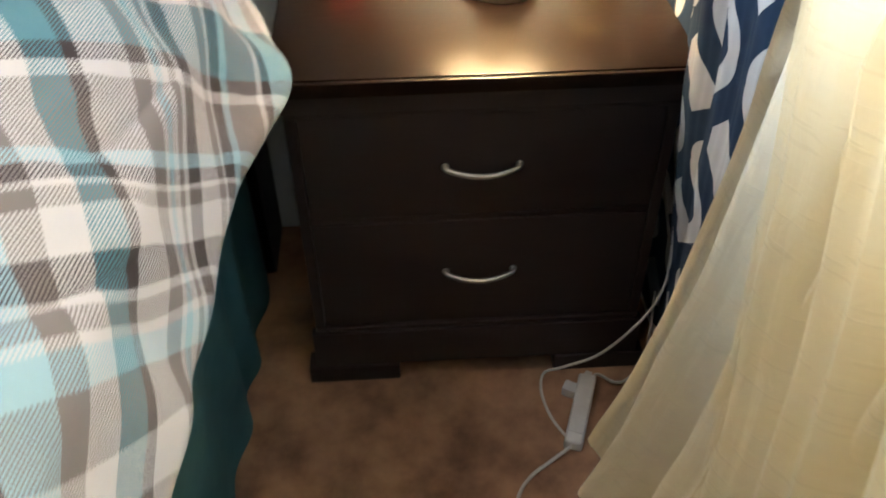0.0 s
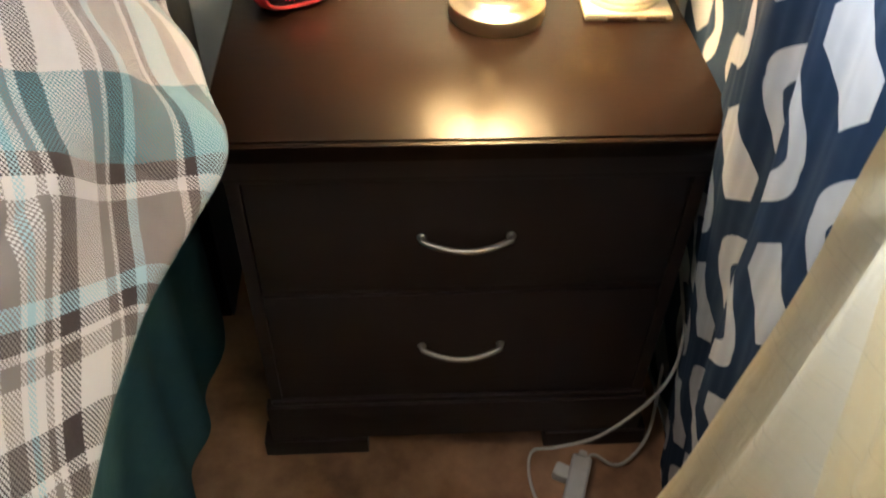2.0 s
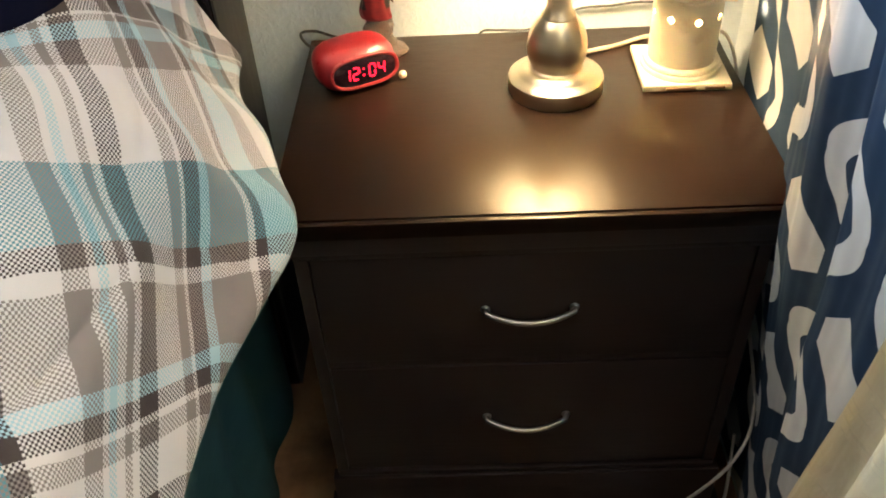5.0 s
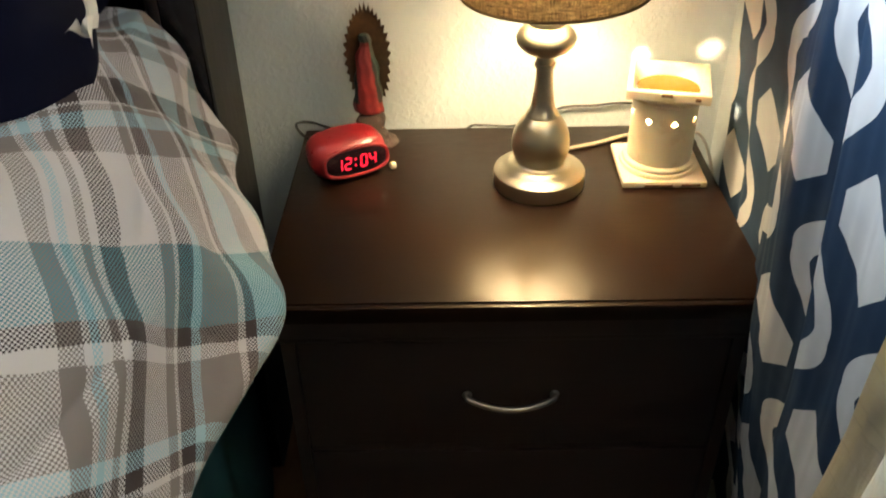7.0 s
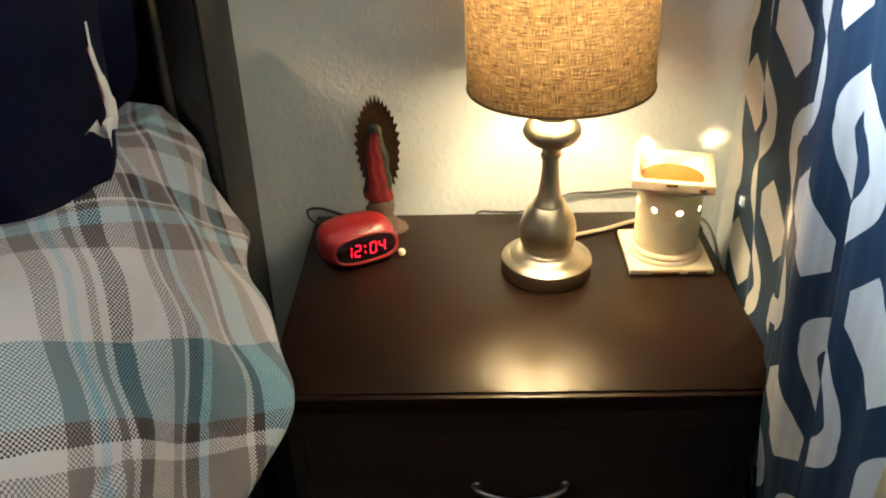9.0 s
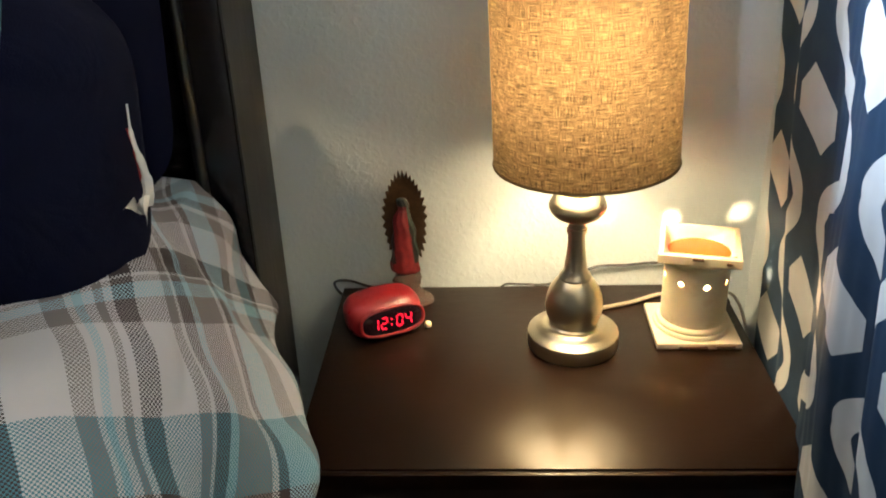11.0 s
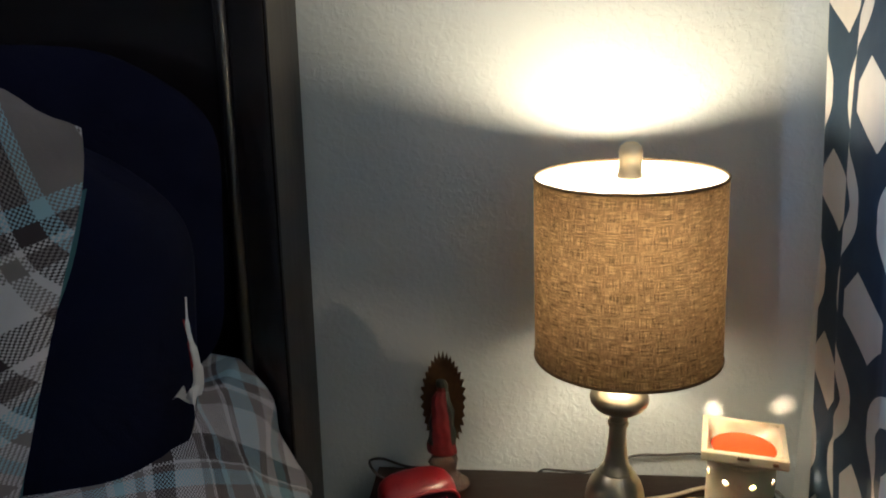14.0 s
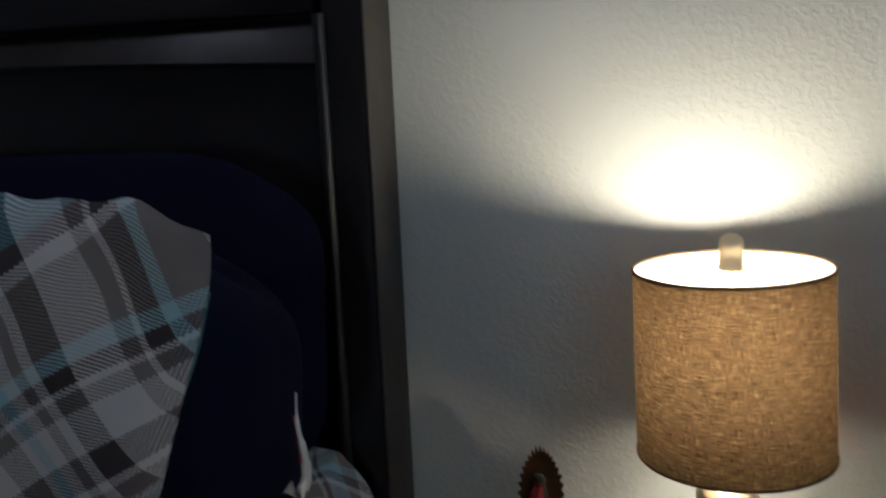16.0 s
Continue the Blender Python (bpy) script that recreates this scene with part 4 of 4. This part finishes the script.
PROFILE = [(-1.98, 0.93), (-1.2, 0.965), (-0.72, 0.965), (-0.60, 0.962), (-0.52, 0.952), (-0.465, 0.935), (-0.425, 0.905), (-0.39, 0.868), (-0.358, 0.825), (-0.333, 0.780),
           (-0.305, 0.745), (-0.280, 0.722), (-0.270, 0.708), (-0.276, 0.694), (-0.300, 0.686), (-0.345, 0.690)]
PL = smooth_line([(x, 0, zz) for x, zz in PROFILE], 10)
ARC = [0.0]
for a, b in zip(PL, PL[1:]):
    ARC.append(ARC[-1] + (b - a).length)
# spend most of the rows on the side that shows
SIDE = interp([(p.x, s) for p, s in zip(PL[:70], ARC[:70])], -0.80)


def arc_of(v):
    return v / 0.15 * SIDE if v < 0.15 else SIDE + (v - 0.15) / 0.85 * (ARC[-1] - SIDE)


TUCKS = [(1.600, -0.050, 1.640, -0.150, -0.0050), (1.640, -0.150, 1.610, -0.190, -0.0039), (1.660, -0.300, 1.640, -0.420, -0.0055), (1.640, -0.420, 1.600, -0.520, -0.0044),
         (1.610, -0.330, 1.570, -0.480, 0.0033), (1.720, -0.180, 1.790, -0.160, -0.0039), (1.560, 0.020, 1.620, 0.060, -0.0033), (1.700, -0.520, 1.600, -0.700, -0.0055)]


def comforter(u, v):
    y = -1.75 + (0.282 + 1.75) * (u ** 0.8)
    s = arc_of(v)
    x = float(np.interp(s, ARC, [p.x for p in PL]))
    zz = float(np.interp(s, ARC, [p.z for p in PL]))
    side = smooth01((x + 0.62) / 0.30)
    # pulled in beside the headboard, hanging a little lower away from it
    pull = smooth01((y + 0.12) / 0.40)
    x -= 0.105 * pull * side
    zz += 0.045 * smooth01((y + 0.12) / 0.26) * (1 - 0.85 * smooth01((x + 0.58) / 0.30))
    # round shoulder against the headboard, tucked in below
    end = smooth01((y - 0.02) / 0.22)
    x += end * (0.020 * math.exp(-((zz - 0.875) / 0.045) ** 2) - 0.021 * smooth01((0.800 - zz) / 0.09))
    zz -= end * 0.9 * max(0.0, zz - 0.926)
    # away from the bulge by the cabinet the edge stays closer to the bed
    far = smooth01((-0.08 - y) / 0.24)
    if x > -0.36:
        x = -0.36 + (x + 0.36) * (1 - 0.56 * far)
    q = Vector((x * 5.5, y * 5.5, zz * 5.5))
    w = 0.010 * noise.noise(q) + 0.0045 * noise.noise(q * 2.7)
    # sharper tucks in the cloth
    tuck = 0.0
    for (s0, y0, s1, y1, deep) in TUCKS:
        ds, dy = s1 - s0, y1 - y0
        k = max(0.0, min(1.0, ((s - s0) * ds + (y - y0) * dy) / (ds * ds + dy * dy)))
        d2 = (s - s0 - k * ds) ** 2 + (y - y0 - k * dy) ** 2
        tuck += deep * math.exp(-d2 / 0.00007) * math.sin(math.pi * (0.15 + 0.7 * k))
    w += tuck
    crease = 0.006 * math.sin((y - 0.9 * x) * 34 + 3 * noise.noise(q * 0.6)) * side
    calm = 1 - 0.75 * end
    return (x + (w + crease) * 0.75 * calm, y, zz + (w + crease) * 0.65 * calm)


def comforter_uv(u, v):
    return (arc_of(v), -1.75 + 2.032 * (u ** 0.8))


cf = base("comforter", -1.2, -0.7, 0.86, "rumpled plaid comforter, teal, grey, brown and white, on the bed", "comforter")
cover = part("cover", sheet(240, 190, comforter, comforter_uv), bed_plaid, cf, "plaid woven cover")
so = cover.modifiers.new("thickness", "SOLIDIFY")
so.thickness, so.offset = 0.006, -1
part("lining", sheet(120, 16, lambda u, v: tuple(Vector(comforter(u, 0.93 + 0.07 * v)) + Vector((-0.012 - 0.02 * v, 0, -0.010 - 0.004 * v)))), teal_lining, cf, "teal underside")
part("edge_seam", tube([comforter(k / 60, 0.975) for k in range(61)], 0.0028, 6, 3), bed_plaid, cf)


def cushion(w, h, t, m, pinch=0.06, seed=0.0, nu=56, nv=44, soft=0.0, edge=4):
    """A stuffed pillow with drawn-out corners; front and back in one closed mesh."""
    bm = bmesh.new()
    lay = bm.loops.layers.uv.new("UVMap")
    sides = []
    for sgn in (1, -1):
        grid = []
        for i in range(nu + 1):
            row = []
            for j in range(nv + 1):
                a, b = 2 * i / nu - 1, 2 * j / nv - 1
                x, y = a * w / 2 * (1 - pinch * (1 - b * b)) * (1 - soft * b ** 6), b * h / 2 * (1 - pinch * (1 - a * a)) * (1 - soft * a ** 6)
                th = t / 2 * (max(0.0, (1 - abs(a) ** edge) * (1 - abs(b) ** edge))) ** 0.55
                wr = 0.010 * noise.noise(Vector((x * 6 + seed, y * 6, sgn * 3.0))) + 0.004 * noise.noise(Vector((x * 15, y * 15 + seed, sgn)))
                row.append(bm.verts.new((x, y, sgn * (th + wr * min(1, th / 0.02)))))
            grid.append(row)
        for i in range(nu):
            for j in range(nv):
                q = ((i, j), (i + 1, j), (i + 1, j + 1), (i, j + 1))
                if sgn < 0:
                    q = q[::-1]
                f = bm.faces.new([grid[p][r] for p, r in q])
                for lp, (p, r) in zip(f.loops, q):
                    lp[lay].uv = (p / nu * w, r / nv * h)
        sides.append(grid)
    bmesh.ops.remove_doubles(bm, verts=bm.verts[:], dist=0.0006)
    bm.transform(m)
    return bm


navy = base("navy_pillow", -0.83, 0.17, 0.9, "navy blue pillow leaning on the headboard", "pillow")
part("cushion", cushion(0.80, 0.50, 0.33, pose(-0.846, 0.018, 1.058, 76, 0, 3), 0.0, 2.0, soft=0.28), navy_cloth, navy)
tip = [(-0.4305, -0.010, 1.125), (-0.4295, -0.015, 1.092), (-0.423, -0.018, 1.062), (-0.422, -0.018, 1.037), (-0.426, -0.020, 1.020)]
part("trim", tube(tip, [0.0012, 0.0025, 0.004, 0.006, 0.007], 8, 6, 0.5), white_cloth, navy, "white edge of the pillowcase")
part("trim_band", tube([(p[0] - 0.006, p[1] + 0.005, p[2] + 0.008) for p in tip[1:4]], [0.0012, 0.003, 0.003], 8, 6, 0.4), red_cloth, navy, "red band of the pillowcase")
bm = sheet(8, 6, lambda u, v: (-0.418 - 0.026 * u + 0.003 * math.sin(u * 7) * v, -0.026 - 0.012 * math.sin(u * 5 + v * 2) - 0.01 * v, 1.034 - 0.012 * u - 0.026 * v * (1 - u) + 0.004 * math.sin(u * 9)))
part("trim_corner", bm, white_cloth, navy)
second = base("plain_navy_pillow", -0.95, 0.23, 0.9, "dark navy pillow standing behind the other", "pillow")
part("cushion", cushion(0.84, 0.50, 0.12, pose(-0.895, 0.235, 1.125, 80, 0, 0), 0.0, 7.0, soft=0.20), navy_cloth, second)
SHAM = pose(-0.787, -0.165, 1.112, 90, 0, 0)


def slump(p):
    """The sham leans: its free side runs inwards to the bottom, the upper corner droops."""
    a, b = p.x / 0.36, p.y / 0.25
    right = smooth01(a * 0.6 + 0.4)
    x = p.x + 0.30 * (p.y - 0.21) * right - 0.05 * max(0.0, -b - 0.2) ** 2
    y = p.y - 0.030 * smooth01((a - 0.62) / 0.38) * smooth01(b * 0.5 + 0.5) + (0.0045 * math.sin(p.x * 46 + 1.0) + 0.003 * math.sin(p.x * 97)) * smooth01((b - 0.4) / 0.5)
    z = p.z + 0.010 * math.sin(p.x * 17 - p.y * 26) * (1 - a * a) * (1 - b * b)
    return Vector((x, y, z))


sham = base("plaid_sham", -0.88, -0.05, 0.95, "plaid pillow sham with teal edge, leaning on the navy pillow", "pillow")
bm = cushion(0.72, 0.50, 0.15, Matrix.Identity(4), 0.035, 5.0, soft=0.05, edge=2)
for vert in bm.verts:
    vert.co = SHAM @ slump(vert.co)
part("cushion", bm, sham_plaid, sham)


def flange(u, v):
    y = -0.240 + 0.42 * u
    x = 0.343 * (1 - 0.035 * (1 - (y / 0.25) ** 2)) + 0.016 * v * (0.5 + 0.5 * math.cos(math.pi * u * 2.0)) * (1 - 0.6 * u) + 0.002 * math.sin(u * 17)
    return SHAM @ slump(Vector((x, y, 0.006 - 0.036 * v * v)))


fl = part("flange", sheet(60, 6, flange), teal_lining, sham, "teal lined edge")

# ---- curtains ----
rod = base("curtain_rod", 0.29, -1.0, 2.25, "plain metal curtain rod on two brackets", "curtain rod")
part("rod", tube([(0.285, 0.40, 2.25), (0.285, -1.0, 2.25), (0.285, -2.7, 2.25)], 0.010, 12, 6), nickel, rod)
for y in (0.36, -2.62):
    part("bracket", box(0.275, WALL_X, y - 0.012, y + 0.012, 2.238, 2.262, 0.003), nickel, rod)


# the curtain's line in plan from the wall outwards, with the place in its pattern (in columns)
NODES = [(x, y, q * COLW) for x, y, q in (
    (0.348, 0.330, 0.05), (0.329, 0.295, 0.22), (0.333, 0.215, 0.78), (0.320, 0.180, 1.10), (0.320, 0.075, 1.75), (0.284, -0.042, 2.16), (0.268, -0.100, 2.50),
    (0.274, -0.188, 2.96), (0.243, -0.222, 4.04), (0.247, -0.340, 4.78), (0.262, -0.420, 5.30))]
STEP = [0.0]
for a, b in zip(NODES, NODES[1:]):
    STEP.append(STEP[-1] + math.hypot(a[0] - b[0], a[1] - b[1]))


def plan(u, which):
    """Along the pleated line: x, y or the cloth's own length, with rounded folds."""
    total = 0.0
    for d, w in ((-0.009, 1), (-0.0045, 2), (0, 3), (0.0045, 2), (0.009, 1)):
        total += w * float(np.interp(u * STEP[-1] + d, STEP, [q[which] for q in NODES]))
    return total / 9


def curtain(u, v):
    zz = 0.025 + 2.215 * v
    x, y = plan(u, 0), plan(u, 1)
    x += 0.100 * max(0.0, 0.66 - zz) - 0.058 * max(0.0, min(zz, 1.5) - 0.72)
    top = smooth01((zz - 1.45) / 0.75)
    x += top * (0.285 - (0.252 + 0.22 * (y + 0.1))) * 0.8
    x += 0.004 * math.sin(zz * 7.0 + y * 19) * smooth01(u * 4) + 0.003 * noise.noise(Vector((y * 14, zz * 4, 7.0)))
    # small creases running down the cloth
    crease = math.sin(u * STEP[-1] * 88 + 1.3 * math.sin(zz * 2.1) + 0.5)
    x += 0.0020 * crease * abs(crease) * smooth01((u - 0.25) * 4)
    y += 0.006 * math.sin(zz * 5.0 + u * 9)
    if zz < TOP + 0.012 and y > NY0 - 0.006:
        x = max(x, NX1 + 0.007)
    return (min(x, WALL_X - 0.004), y, zz)


def curtain_uv(u, v):
    return (plan(u, 2), v * 2.215 - 0.020)


ct = base("patterned_curtain", 0.30, 0.0, 0.02, "navy curtain with grey lattice pattern, hanging in folds", "curtain")
part("panel", sheet(420, 120, curtain, curtain_uv), curtain_cloth, ct)
part("hem", sheet(2, 110, lambda u, v: tuple(Vector(curtain(0.004, v)) + Vector((-0.0015, 0.004 * u, 0)))), white_cord, ct, "white lining edge")


SHEER_LINE = [(0.10, 0.085), (0.27, 0.125), (0.39, 0.165), (0.515, 0.192), (0.646, 0.210), (0.813, 0.231), (0.95, 0.242), (1.3, 0.262), (2.25, 0.275)]


def sheer_wave(u, zz, y0, depth, folds, start):
    y = y0 - 1.05 * u + 0.02 * math.sin(zz * 3.0) * u
    x = interp(SHEER_LINE, zz) - depth
    a = u * 2 * math.pi * folds + start + 0.35 * math.sin(zz * 2.2)
    ridge = math.sin(a)
    x += 0.034 * smooth01(u * 10) * (2 * (0.5 + 0.5 * ridge) ** 2.2 - 0.8 + 0.25 * math.sin(2.3 * a + 1))
    q = Vector((y * 9, zz * 5, 3.0 + depth * 50))
    x += 0.007 * noise.noise(q) + 0.002 * noise.noise(q * 2.6)
    return (x, y, zz)


def sheer(u, v):
    zz = 0.265 + 1.98 * v
    return sheer_wave(u, zz, -0.362, 0.0, 8.0, 0.0)


def sheer_over(u, v):
    zz = 0.20 + 2.045 * v
    return sheer_wave(u, zz, -0.80 + 0.38 * min(zz, 1.0), 0.030, 9.0, 0.6)


st = base("sheer_curtain", 0.2, -0.8, 0.02, "sheer cream curtain panel with slubs, hanging in folds", "curtain")
part("panel", sheet(220, 90, sheer, lambda u, v: (u * 1.3, v * 2.225)), sheer_cloth, st)
part("over_panel", sheet(240, 90, sheer_over, lambda u, v: (u * 1.4 + 0.3, v * 2.145)), sheer_cloth, st)
part("hem", sheet(4, 90, lambda u, v: tuple(Vector(sheer(0.014 * u, v)) + Vector((-0.002, 0, 0))), lambda u, v: (u * 0.02, v * 2.2)), sheer_cloth, st, "doubled edge hem")
